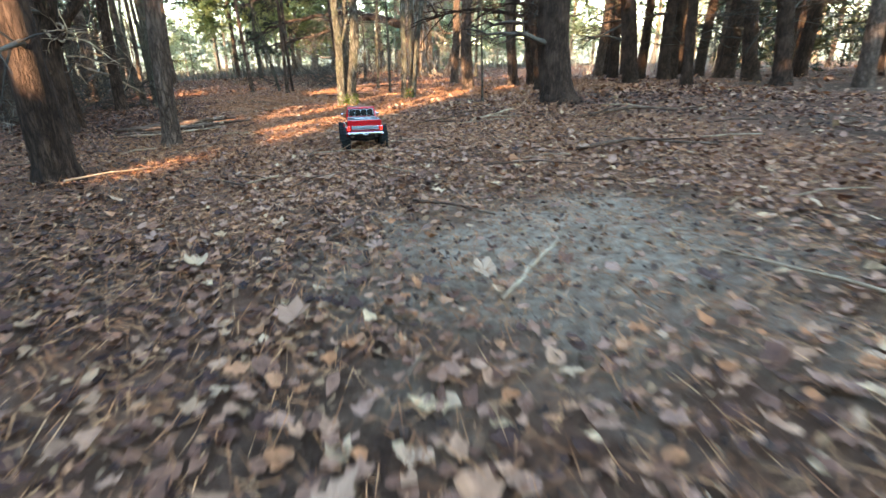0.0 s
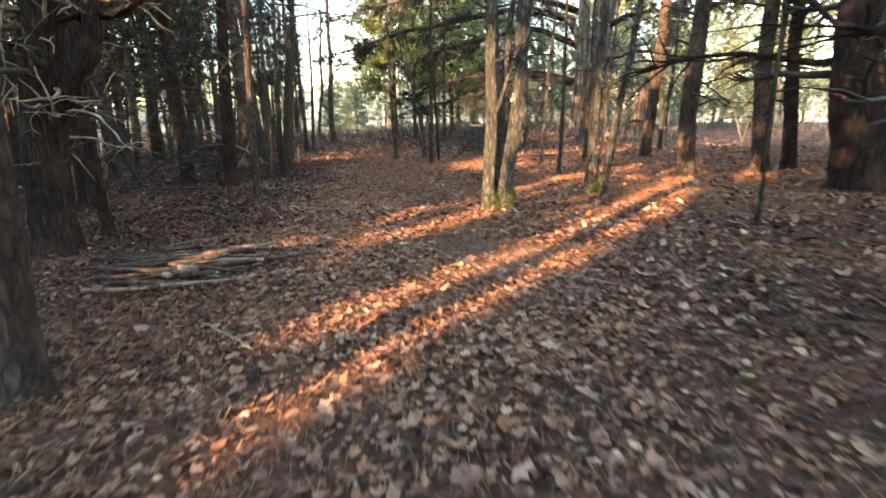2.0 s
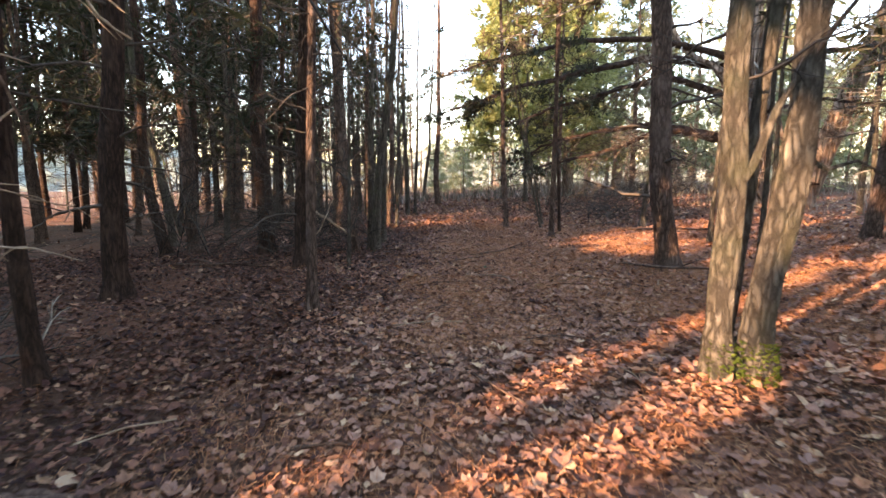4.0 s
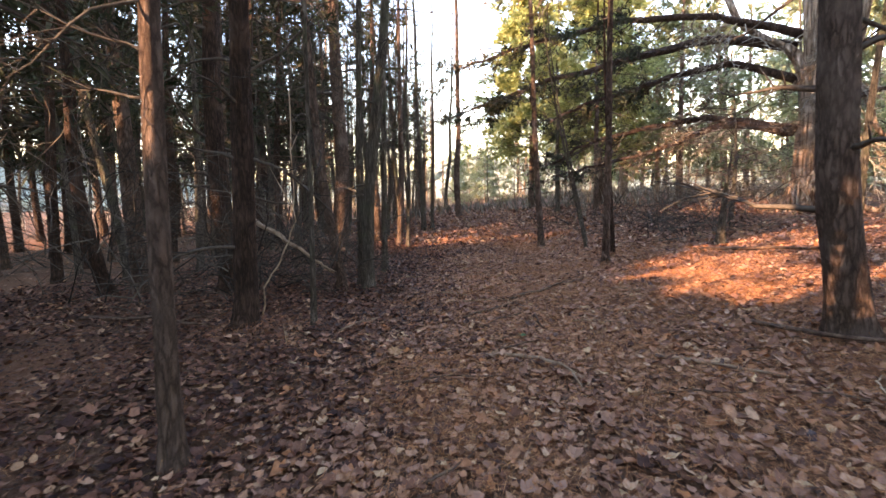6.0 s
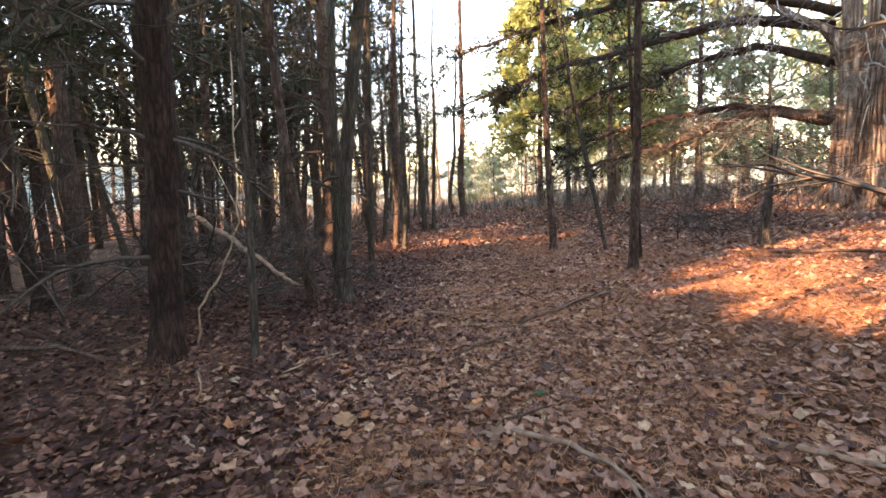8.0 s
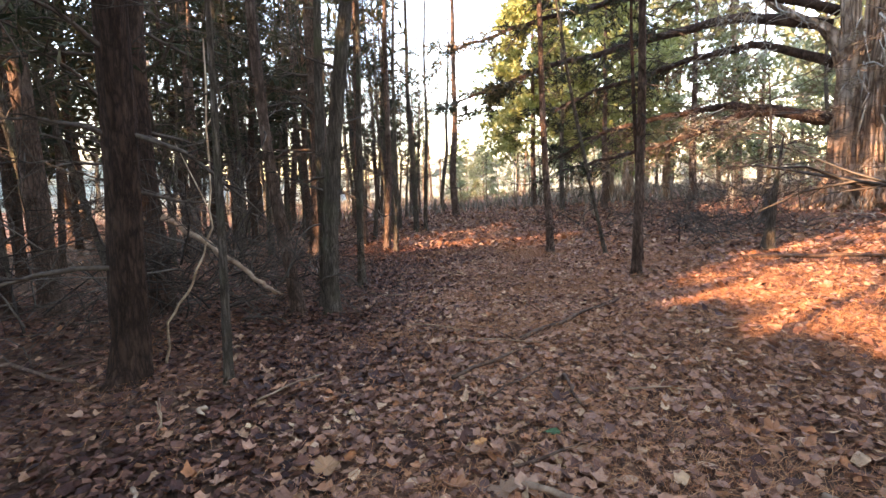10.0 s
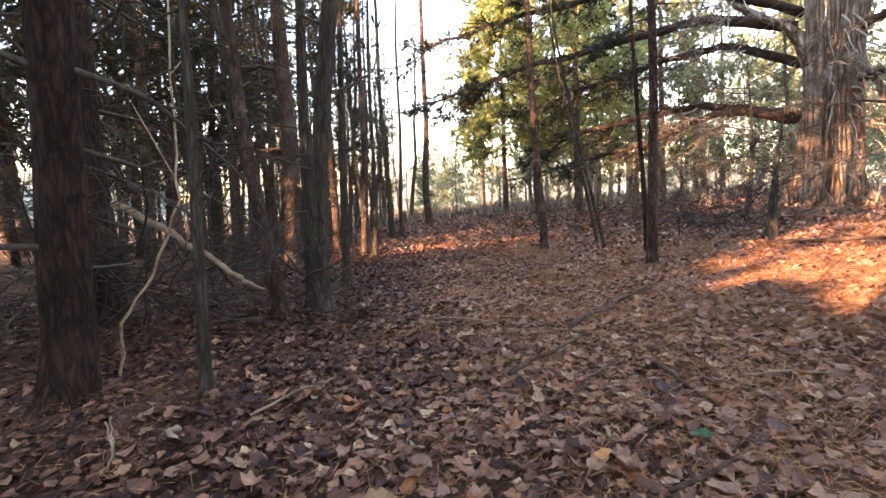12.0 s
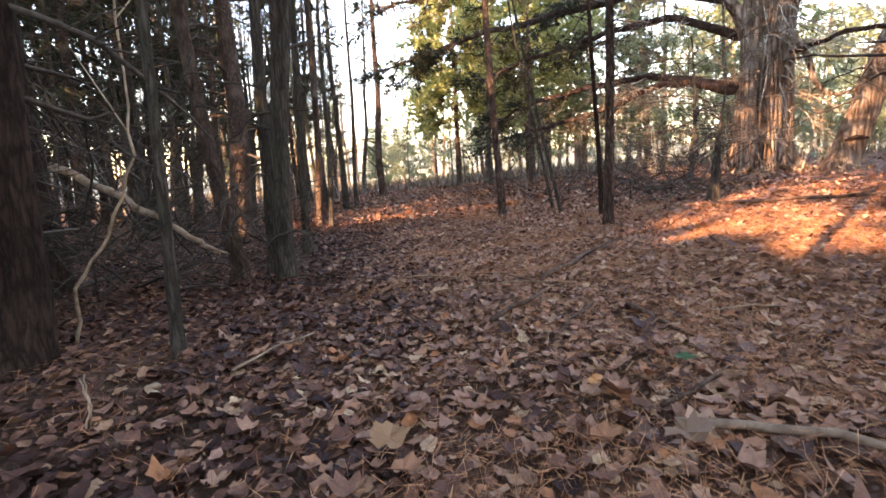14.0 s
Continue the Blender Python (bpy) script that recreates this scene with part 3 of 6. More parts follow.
forked_tree(-1.53, 5.68, ((-0.045, 0.039, -0.004, 0.012, 5.0, 0.0), (0.05, 0.05, 0.075, -0.02, 5.4, 0.0), (0.01, 0.024, 0.05, 0.02, 4.2, 0.07)),
            ((0, 0.62, 0.13, 0.34, 0.017), (1, 0.75, 0.3, -0.06, 0.009), (1, 1.3, 0.4, 0.5, 0.014)),
            "pale twin-stemmed tree with a mossy green foot", 5)
forked_tree(-0.955, 6.39, ((-0.035, 0.031, 0.012, 0.015, 4.6, 0.0), (0.045, 0.029, 0.15, 0.012, 4.4, 0.0), (0.01, 0.012, 0.08, -0.015, 2.6, 0.05)),
            ((0, 0.9, 0.25, 0.35, 0.009), (1, 1.1, 0.3, 0.12, 0.008), (0, 1.5, -0.4, 0.3, 0.01)),
            "slender forked tree with a pale leaning stem and mossy foot", 6)


# ---- the trees with a green crown beside the path ----
def crown_tree(x, y, r, lx, ly, h, z0, reach, n, needle, label, per=16, blade=0.085):
    root = empty("pine_tree", x, y, float(lie(x, y)))
    rnd = random.Random(int(abs(x * 31 + y * 17) * 100))
    T = Shape()
    zs = [-0.1, 0, 0.05, 0.15, 0.4, 0.8, 1.3, 1.9, 2.6, 3.4, 4.4, h]
    T.tube([Vector((lx * min(z, 3) + 0.01 * math.sin(3 * z), ly * min(z, 3), z)) for z in zs], [r * max(0.1, 1 - 0.9 * z / h) * (1 + 0.4 * math.exp(-max(z, 0) / 0.07)) for z in zs], 12, True, 0.08, rnd)
    add("trunk", T, BARK_PINE, root)
    N = Shape()
    for i in range(n):
        z = z0 + (h - z0) * (i + rnd.random()) / n
        az = rnd.uniform(0, 2 * math.pi)
        L = reach * (1 - 0.75 * (z - z0) / (h - z0)) * rnd.uniform(0.55, 1.1)
        S = Shape()
        spray(S, N, rnd, Vector((lx * min(z, 3), ly * min(z, 3), z)), Vector((math.cos(az), math.sin(az), rnd.uniform(-0.1, 0.35))), L, 0.012, 0.05, 16, True, blade, per, 0.15)
        add("branch", S, TWIG, root)
    add("crown", N, needle, root)
    return tagged(root, label, "tree", "trees of the wood")


tree(pine, -5.10, 11.00, 0.042, -0.04, -0.023, 0.01, h=6.5, n_branch=26, leaf_from=3.6, density=10, low=0.7)
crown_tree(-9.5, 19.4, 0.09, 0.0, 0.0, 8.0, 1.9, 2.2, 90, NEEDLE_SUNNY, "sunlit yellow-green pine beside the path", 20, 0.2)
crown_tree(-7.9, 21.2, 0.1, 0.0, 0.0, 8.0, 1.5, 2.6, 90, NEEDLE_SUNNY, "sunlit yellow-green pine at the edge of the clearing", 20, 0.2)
crown_tree(-5.3, 20.2, 0.1, 0.0, 0.0, 7.5, 1.2, 2.2, 64, NEEDLE_HAZY, "pine with pale green boughs, sun and haze in their colour", 14, 0.18)
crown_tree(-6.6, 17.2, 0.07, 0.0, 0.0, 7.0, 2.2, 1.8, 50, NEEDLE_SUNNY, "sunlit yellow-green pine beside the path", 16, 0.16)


# ---- the giant many-stemmed cedar ----
def cedar():
    root = empty("cedar_tree", -2.16, 16.9, float(lie(-2.16, 16.9)))
    rnd = random.Random(5)
    for x, y, r, lx, ly in ((-0.22, -0.1, 0.185, -0.012, -0.02), (0.14, 0.02, 0.16, 0.04, 0.02), (-0.02, 0.16, 0.16, 0.02, 0.03), (0.31, 0.02, 0.09, 0.055, -0.01)):
        T = Shape()
        zs = [-0.2, 0, 0.1, 0.22, 0.4, 0.6, 0.85, 1.1, 1.4, 1.75, 2.1, 2.5, 2.9, 3.4, 4.0, 5.0, 6.5]
        ph = rnd.uniform(0, 6)
        ridged(T, [Vector((x + lx * z + 0.05 * math.sin(1.5 * z + ph), y + ly * z + 0.04 * math.cos(1.8 * z + ph), z)) for z in zs],
               [r * (1 - 0.09 * z) * (1 + 0.5 * math.exp(-max(z, 0) / 0.25)) for z in zs], 30, rnd)
        add("stem", T, BARK_CEDAR, root)
    for k in range(9):      # roots that run out over the ground
        a = k * 0.7 + rnd.uniform(0, 0.4)
        T = Shape()
        T.tube(bend_through([(math.cos(a) * q, math.sin(a) * q * 0.8, z) for q, z in ((0.3, 0.7), (0.44, 0.36), (0.6, 0.13), (0.85, 0.02), (1.2, -0.05))], 8), [0.13, 0.125, 0.11, 0.09, 0.075, 0.06, 0.045, 0.03, 0.02], 9, True, 0.12, rnd)
        add("root", T, BARK_CEDAR, root)
    # the heavy fork that swings away from the stems
    T = Shape()
    ridged(T, bend_through([(-0.2, -0.12, 2.2), (-0.36, -0.16, 2.75), (-0.62, -0.2, 3.1), (-1.0, -0.2, 3.35), (-1.5, -0.1, 3.9), (-1.9, 0.0, 5.2)], 14), [0.15 - 0.007 * i for i in range(15)], 16, rnd, 0.1)
    add("stem", T, BARK_CEDAR, root)
    # a limb that hangs and turns up again
    T = Shape()
    T.tube(bend_through([(0.42, -0.1, 2.3), (0.62, -0.2, 1.9), (0.72, -0.22, 1.5), (0.95, -0.2, 1.25), (1.35, -0.1, 1.3), (1.9, 0.1, 1.5)], 14), [0.06 - 0.003 * i for i in range(15)], 9, True, 0.1, rnd)
    add("limb", T, BARK_CEDAR, root)
    # long limbs: where they pass, thickness, where the foliage begins, how green
    limbs = (
        ([(-0.5, 0.0, 3.1), (-1.4, -0.2, 3.4), (-2.36, -0.47, 3.42), (-3.7, -1.2, 3.1), (-4.6, -1.94, 2.85), (-5.24, -2.56, 2.5), (-5.86, -3.1, 2.25)], 0.105, 0.5, 1.0),
        ([(-0.4, 0.0, 2.5), (-1.49, -0.2, 2.92), (-2.35, -0.57, 2.85), (-3.22, -1.02, 2.55), (-3.97, -1.52, 2.33), (-4.6, -2.05, 1.95)], 0.085, 0.55, 0.7),
        ([(-0.4, -0.1, 1.55), (-1.57, -0.41, 1.85), (-2.35, -0.67, 1.85), (-3.32, -1.14, 1.65), (-4.07, -1.65, 1.42), (-4.52, -2.03, 1.05)], 0.085, 0.6, 0.25),
        ([(-0.45, -0.15, 1.5), (-1.56, -0.61, 1.68), (-2.67, -1.32, 1.25), (-3.57, -1.92, 1.0), (-4.25, -2.46, 0.78)], 0.075, 0.7, 0.2),
        ([(-0.4, -0.1, 3.3), (-1.6, -1.2, 3.6), (-2.9, -2.4, 3.5), (-4.2, -3.6, 3.1), (-5.2, -4.3, 2.75)], 0.08, 0.55, 0.7),
        ([(0.4, -0.1, 2.9), (1.1, -0.4, 3.1), (2.1, -0.8, 3.0), (3.4, -1.0, 3.1)], 0.08, 0.5, 0.5),
        ([(0.4, -0.2, 2.0), (1.2, -0.7, 2.15), (2.2, -1.0, 1.9), (3.2, -1.5, 1.7)], 0.05, 0.6, 0.3))
    G, D = Shape(), Shape()
    for places, r, start, green in limbs:
        n = 22
        pts = [p + Vector((rnd.uniform(-.03, .03), rnd.uniform(-.03, .03), rnd.uniform(-.03, .03))) for p in bend_through(places, n)]
        S = Shape()
        S.tube(pts, [r * (1 - 0.78 * i / n) for i in range(n + 1)], 9, True, 0.12, rnd)
        limb = add("limb", S, BARK_DARK, root, "long dark sweeping limb")
        along = (pts[-1] - pts[0]).normalized()
        across = Vector((-along.y, along.x, 0))
        for k in range(30):
            q = rnd.uniform(0.12, 1.0)
            i = min(int(q * n), n - 1)
            p = pts[i].lerp(pts[i + 1], q * n - i)
            leafy = q > start - 0.1 and rnd.random() < green
            d = along * rnd.uniform(0.4, 1.2) + across * rnd.choice((-1, 1)) * rnd.uniform(0.2, 0.9) + Vector((0, 0, rnd.uniform(-0.45, 0.25)))
            B = Shape()
            spray(B, G if leafy else D, rnd, p, d, rnd.uniform(0.5, 1.4) * (1.15 - 0.5 * q), max(0.007, r * 0.16), 0.07, 13, leafy or rnd.random() < 0.25, 0.1, 16 if leafy else 5, 0.13)
            # inner twigs take pale wood, the sunlight near the stems put into colour
            add("branch", B, TWIG if q > 0.3 else TWIG_PALE, limb)
    for k in range(20):     # dry brown boughs that droop round the stems
        a, z = rnd.uniform(2.6, 6.6), rnd.uniform(0.9, 3.4)
        B = Shape()
        spray(B, D, rnd, Vector((0.36 * math.cos(a), 0.3 * math.sin(a), z)), Vector((math.cos(a), math.sin(a), rnd.uniform(-.9, .1))), rnd.uniform(0.5, 1.2), 0.016, 0.2, 14, rnd.random() < 0.5, 0.1, 7)
        add("branch", B, TWIG_PALE, root)
    add("crown", G, NEEDLE_DARK, root)
    add("dead_foliage", D, NEEDLE_DEAD, root, "dry tan dead foliage")
    for k in range(64):    # strips of dry bark that hang from the stems
        a, z = rnd.uniform(2.4, 6.8), rnd.uniform(0.3, 3.2)
        p = Vector((0.04 + 0.38 * math.cos(a) * (1.05 - 0.06 * z), 0.02 + 0.3 * math.sin(a), z))
        q = p + Vector((rnd.uniform(-.16, .16) + 0.06 * math.cos(a), rnd.uniform(-.1, .1) + 0.06 * math.sin(a), -rnd.uniform(0.2, 0.65)))
        H = Shape()
        w = rnd.uniform(0.008, 0.024)
        H.tube([p, p.lerp(q, 0.5) + Vector((0.06 * math.cos(a), 0.06 * math.sin(a), 0)), q], [w, w * 0.8, 0.003], 4, False)
        add("bark_strip", H, rnd.choice((TWIG_PALE, BARK_CEDAR)), root)
    return tagged(root, "huge sunlit cedar with fused stems, shredding bark and sweeping limbs", "tree")


cedar()


# ---- dry tan boughs on the pine beside the path ----
def dry_boughs(root):
    rnd = random.Random(77)
    D = Shape()
    for k in range(30):
        z = 2.15 + 1.9 * (k + rnd.random()) / 30
        a = math.pi * 0.9 + rnd.gauss(0, 0.45)
        B = Shape()
        spray(B, D, rnd, Vector((-0.086 * min(z, 2.4), -0.057 * min(z, 2.4), z)), Vector((math.cos(a), math.sin(a), rnd.uniform(0.1, .45))), rnd.uniform(0.9, 1.6), 0.012, 0.05, 20, rnd.random() < 0.8, 0.1, 18, 0.07)
        add("branch", B, TWIG_PALE if k % 3 else TWIG, root)
    add("dead_foliage", D, NEEDLE_DEAD, root, "dry tan dead needles")


dry_boughs(bough_pine)


# ---- curling dead limbs on the dark pine, and the matted dead twigs behind it ----
def gnarled_limbs(root):
    rnd = random.Random(19)
    for places, r in ((((0.04, 0.72), (0.15, 0.88), (0.29, 1.08), (0.33, 1.45), (0.48, 2.1), (0.5, 3.0)), 0.055),
                      (((0.04, 0.8), (-0.1, 0.98), (-0.2, 1.25), (-0.28, 1.7), (-0.45, 2.3)), 0.048),
                      (((0.06, 1.1), (0.2, 1.2), (0.42, 1.22), (0.62, 1.4), (0.7, 1.9)), 0.022)):
        line = bend_through([(0.86 * a + 0.06, 0.5 * a, z) for a, z in places], 14)
        S = Shape()
        ridged(S, line, [r * (1 - 0.6 * i / 14) * rnd.uniform(0.92, 1.1) for i in range(15)], 14, rnd, 0.12)
        add("limb", S, BARK_DARK, root, "heavy crooked dark limb")
    for k in range(46):
        z, a = rnd.uniform(0.45, 1.9), radians(-30) + rnd.gauss(0, 0.8)
        p = Vector((0.099 * z + 0.09 * math.cos(a), 0.05 * z + 0.09 * math.sin(a), z))
        d = Vector((math.cos(a), math.sin(a), rnd.uniform(-.4, .5))).normalized()
        turn = Vector((rnd.uniform(-1, 1), rnd.uniform(-1, 1), rnd.uniform(-1, 1))) * rnd.uniform(0.1, 0.32)
        n, L, r = 10, rnd.uniform(0.2, 0.55), rnd.choice((0.004, 0.006, 0.008, 0.011))
        pts = [p]
        for i in range(n):
            d = (d + turn * 0.5 + Vector((rnd.uniform(-.35, .35), rnd.uniform(-.35, .35), rnd.uniform(-.35, .3)))).normalized()
            pts.append(pts[-1] + d * L / n)
        S = Shape()
        S.tube(pts, [r * (1 - 0.6 * i / n) for i in range(n + 1)], 6, True, 0.15, rnd)
        limb = add("limb", S, (WOOD_CUT, WOOD_TAN, BARK_BRANCH)[k % 3], root, "curled tan dead limb")
        for j in range(rnd.choice((1, 2, 3))):
            i = rnd.randrange(3, n)
            e = Vector((rnd.uniform(-1, 1), rnd.uniform(-1, 1), rnd.uniform(-.8, .6))).normalized()
            S = Shape()
            S.tube([pts[i], pts[i] + e * 0.05 + Vector((0, 0, 0.01)), pts[i] + e * rnd.uniform(0.08, 0.18)], [r * 0.5, r * 0.4, r * 0.2], 4, False)
            add("twig", S, WOOD_TAN, limb)


gnarled_limbs(gnarled_pine)


# ---- leafless trees with a lattice of dead boughs, beside the cedar ----
def bare_tree(x, y, r, h, n, reach, seed, pale):
    root = empty("tree", x, y, float(lie(x, y)))
    rnd = random.Random(seed)
    T = Shape()
    zs = [-0.1, 0, 0.1, 0.4, 0.9, 1.5, 2.2, h]
    w = rnd.uniform(0, 6)
    T.tube([Vector((0.04 * math.sin(2 * z + w), 0.04 * math.cos(1.7 * z), z)) for z in zs], [r * max(0.15, 1 - 0.8 * z / h) * (1 + 0.3 * math.exp(-max(z, 0) / 0.08)) for z in zs], 10, True, 0.12, rnd)
    add("trunk", T, BARK_GREY, root)
    D = Shape()
    for i in range(n):
        z = 0.35 + (h - 0.4) * (i + rnd.random()) / n
        a = rnd.uniform(0, 6.28)
        S = Shape()
        spray(S, D, rnd, Vector((0, 0, z)), Vector((math.cos(a), math.sin(a), rnd.uniform(-.3, .45))), reach * rnd.uniform(.5, 1.2), 0.008, 0.05, 15, rnd.random() < 0.25, 0.07, 6)
        add("branch", S, TWIG_PALE if rnd.random() < pale else TWIG, root)
    if D.n:
        add("dead_foliage", D, NEEDLE_DEAD, root, "dry tan dead foliage")
    tagged(root, "leafless tree with a lattice of dead drooping boughs", "tree", "trees of the wood")


bare_tree(-3.3, 14.2, 0.04, 2.0, 40, 1.3, 2, 0.1)
bare_tree(-0.4, 12.5, 0.04, 4.0, 16, 0.9, 4, 0.5)
bare_tree(-0.2, 14.9, 0.05, 4.5, 16, 0.9, 5, 0.6)
for px, py, ps in ((-11.2, 22.4, 31), (-10.5, 21.9, 32), (-12.1, 23.0, 33), (-9.9, 22.8, 34), (-12.9, 22.2, 35)):
    bare_tree(px, py, 0.028, 2.6, 9, 0.9, ps, 1.0)


# ---- moss and heavy limbs on single trees ----
def moss(x, y, r):
    S = Shape()
    rnd = random.Random(int(x * 100))
    for k in range(700):
        a, z = rnd.uniform(0, 6.28), rnd.random() ** 2 * 0.14
        q = r * (1.35 - 2 * z)
        p = Vector((x + math.cos(a) * q, y + math.sin(a) * q, float(lie(x, y)) + z))
        d = Vector((math.cos(a), math.sin(a), 0.8)).normalized()
        S.blade(p, p + d * rnd.uniform(0.01, 0.022), 0.005, d.cross(Vector((0.3, 0.5, 1))).normalized())
    me = S.mesh("moss")
    me.materials.append(MOSS)
    tagged(new("moss", me), "green moss round the foot of a trunk", "moss", kind="stuff")


moss(-1.487, 5.705, 0.056)
moss(-1.569, 5.657, 0.044)
moss(-0.95, 6.39, 0.05)


# ---- the thick sunlit trunk that leans, beyond the cedar ----
def leaning_trunk():
    x, y = -1.05, 16.6
    root = empty("tree", x, y, float(lie(x, y)))
    rnd = random.Random(9)
    T = Shape()
    zs = [-0.15, 0, 0.1, 0.3, 0.7, 1.2, 1.8, 2.6, 3.5, 5, 7]
    T.tube([Vector((0.3 * z, 0.05 * z, z)) for z in zs], [0.24 * (1 - 0.1 * z) * (1 + 0.25 * math.exp(-max(z, 0) / 0.15)) for z in zs], 16, True, 0.07, rnd)
    add("trunk", T, BARK_CEDAR, root)
    C = Shape()
    C.tube([Vector((0.0, -0.2, 0.46)), Vector((0.15, -0.24, 0.5)), Vector((0.31, -0.2, 0.48))], [0.025, 0.04, 0.02], 6, True, 0.2, rnd)
    add("scar", C, BARK_DARK, root, "dark scar in the bark")
    N = Shape()
    for i in range(24):
        z = 1.2 + 5 * i / 24
        a = rnd.uniform(0, 6.28)
        S = Shape()
        spray(S, N, rnd, Vector((0.3 * z, 0.05 * z, z)), Vector((math.cos(a), math.sin(a), 0.1)), rnd.uniform(0.8, 2.2), 0.02, 0.04, 9, z > 1.6, 0.12, 8)
        add("branch", S, TWIG, root)
    add("crown", N, NEEDLE_GREEN, root)
    tagged(root, "thick tan trunk leaning, with a dark scar near its foot", "tree", "trees of the wood")


leaning_trunk()


# ---- woods that fill the background ----
def prototype(kind, r, h, n_branch, leaf_from, density, needle, low, blade=0.165):
    root = empty("pine_tree", 0, 0, 0)
    tree_parts_light(root, kind, r, h, random.Random(int(r * 9999 + h * 77)), n_branch, leaf_from, density, needle, low, blade)
    return tagged(root, LABELS[kind][0], "tree", "trees of the wood")


def tree_parts_light(root, kind, r, h, rnd, n_branch, leaf_from, density, needle, low, blade):
    """A tree farther off: its branches are one mesh."""
    T = Shape()
    lx, ly, ph = rnd.uniform(-.05, .05), rnd.uniform(-.05, .05), rnd.uniform(0, 6)
    zs = [-0.3, 0, 0.15, 0.6, 1.2, 2, 3, 4.2, 5.5, h]

    def line(z):
        return Vector((lx * z + 0.03 * math.sin(1.6 * z + ph), ly * z + 0.03 * math.cos(1.3 * z + ph), z))
    T.tube([line(z) for z in zs], [r * max(0.08, 1 - 0.85 * max(z, 0) / h) * (1 + 0.35 * math.exp(-max(z, 0) / 0.1)) for z in zs], 8, True, 0.07, rnd)
    add("trunk", T, LABELS[kind][1], root)
    S, N = Shape(), Shape()
    for i in range(n_branch):
        z = low + (h - low - 0.2) * (i + rnd.random()) / n_branch
        az = rnd.uniform(0, 6.28)
        L = rnd.uniform(0.5, 1.2) * (1.1 - 0.5 * z / h)
        light_spray(S, N, rnd, line(z), Vector((math.cos(az), math.sin(az), rnd.uniform(-.2, .45))), L, max(0.006, r * 0.11), 0.05, 7, z > leaf_from, blade, density)
    add("brushwood", S, TWIG, root)["kind"] = "stuff"
    if N.n:
        add("crown", N, needle, root)


protos = [
    prototype(dark, 0.075, 7.5, 52, 1.3, 5, NEEDLE_DARK, 0.3),
    prototype(dark, 0.06, 6.5, 48, 1.1, 5, NEEDLE_DARK, 0.3),
    prototype(dark, 0.095, 8.0, 52, 1.7, 5, NEEDLE_DARK, 0.25),
    prototype(pine, 0.07, 7.5, 44, 1.8, 6, NEEDLE_DARK, 0.8),
    prototype(grey, 0.045, 7.0, 72, 99, 0, NEEDLE_DARK, 0.8),
    prototype(pine, 0.12, 8.5, 46, 1.0, 5, NEEDLE_GREEN, 0.8),
]
high_crowned = [
    prototype(dark, 0.075, 8.0, 58, 1.6, 6, NEEDLE_DARK, 0.7, 0.26),
    prototype(dark, 0.06, 7.5, 54, 1.4, 6, NEEDLE_DARK, 0.6, 0.26),
    prototype(pine, 0.085, 8.5, 58, 1.9, 6, NEEDLE_DARK, 0.8, 0.26),
]
bare_pine = prototype(pine, 0.065, 7.0, 40, 99, 0, NEEDLE_DARK, 0.4)
sunny_protos = [
    prototype("far", 0.12, 8.0, 40, 0.9, 4, NEEDLE_HAZY, 0.6, 0.32),
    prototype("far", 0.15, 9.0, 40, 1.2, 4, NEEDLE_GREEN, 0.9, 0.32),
    prototype(grey, 0.07, 7.0, 36, 99, 0, NEEDLE_DEAD, 0.6),
]
thicket = prototype(dark, 0.04, 3.3, 50, 0.1, 7, NEEDLE_DARK, 0.1, 0.22)
young = prototype("far", 0.04, 3.4, 54, 0.1, 9, NEEDLE_HAZY, 0.15, 0.16)
used = [(o.location.x, o.location.y) for o in scene.objects if o.parent is None and o.type == "EMPTY"]


def frame_ra(x, y):
    return (x + 2.5) * 0.87 + (y - 5) * 0.5, -(x + 2.5) * 0.5 + (y - 5) * 0.866


def plant(pool, count, ok, x0, x1, y0, y1, gap, smin, smax):
    tries = done = 0
    while done < count and tries < count * 60:
        tries += 1
        x, y = rng.uniform(x0, x1), rng.uniform(y0, y1)
        if not ok(x, y) or any((x - a) ** 2 + (y - b) ** 2 < gap * gap for a, b in used):
            continue
        used.append((x, y))
        k = rng.uniform(smin, smax)
        copy_thing(rng.choice(pool), pose(x, y, float(lie(x, y)), rng.uniform(-2, 2), rng.uniform(-2, 2), rng.uniform(0, 360)) @ Matrix.Diagonal((k, k, k, 1)))
        done += 1


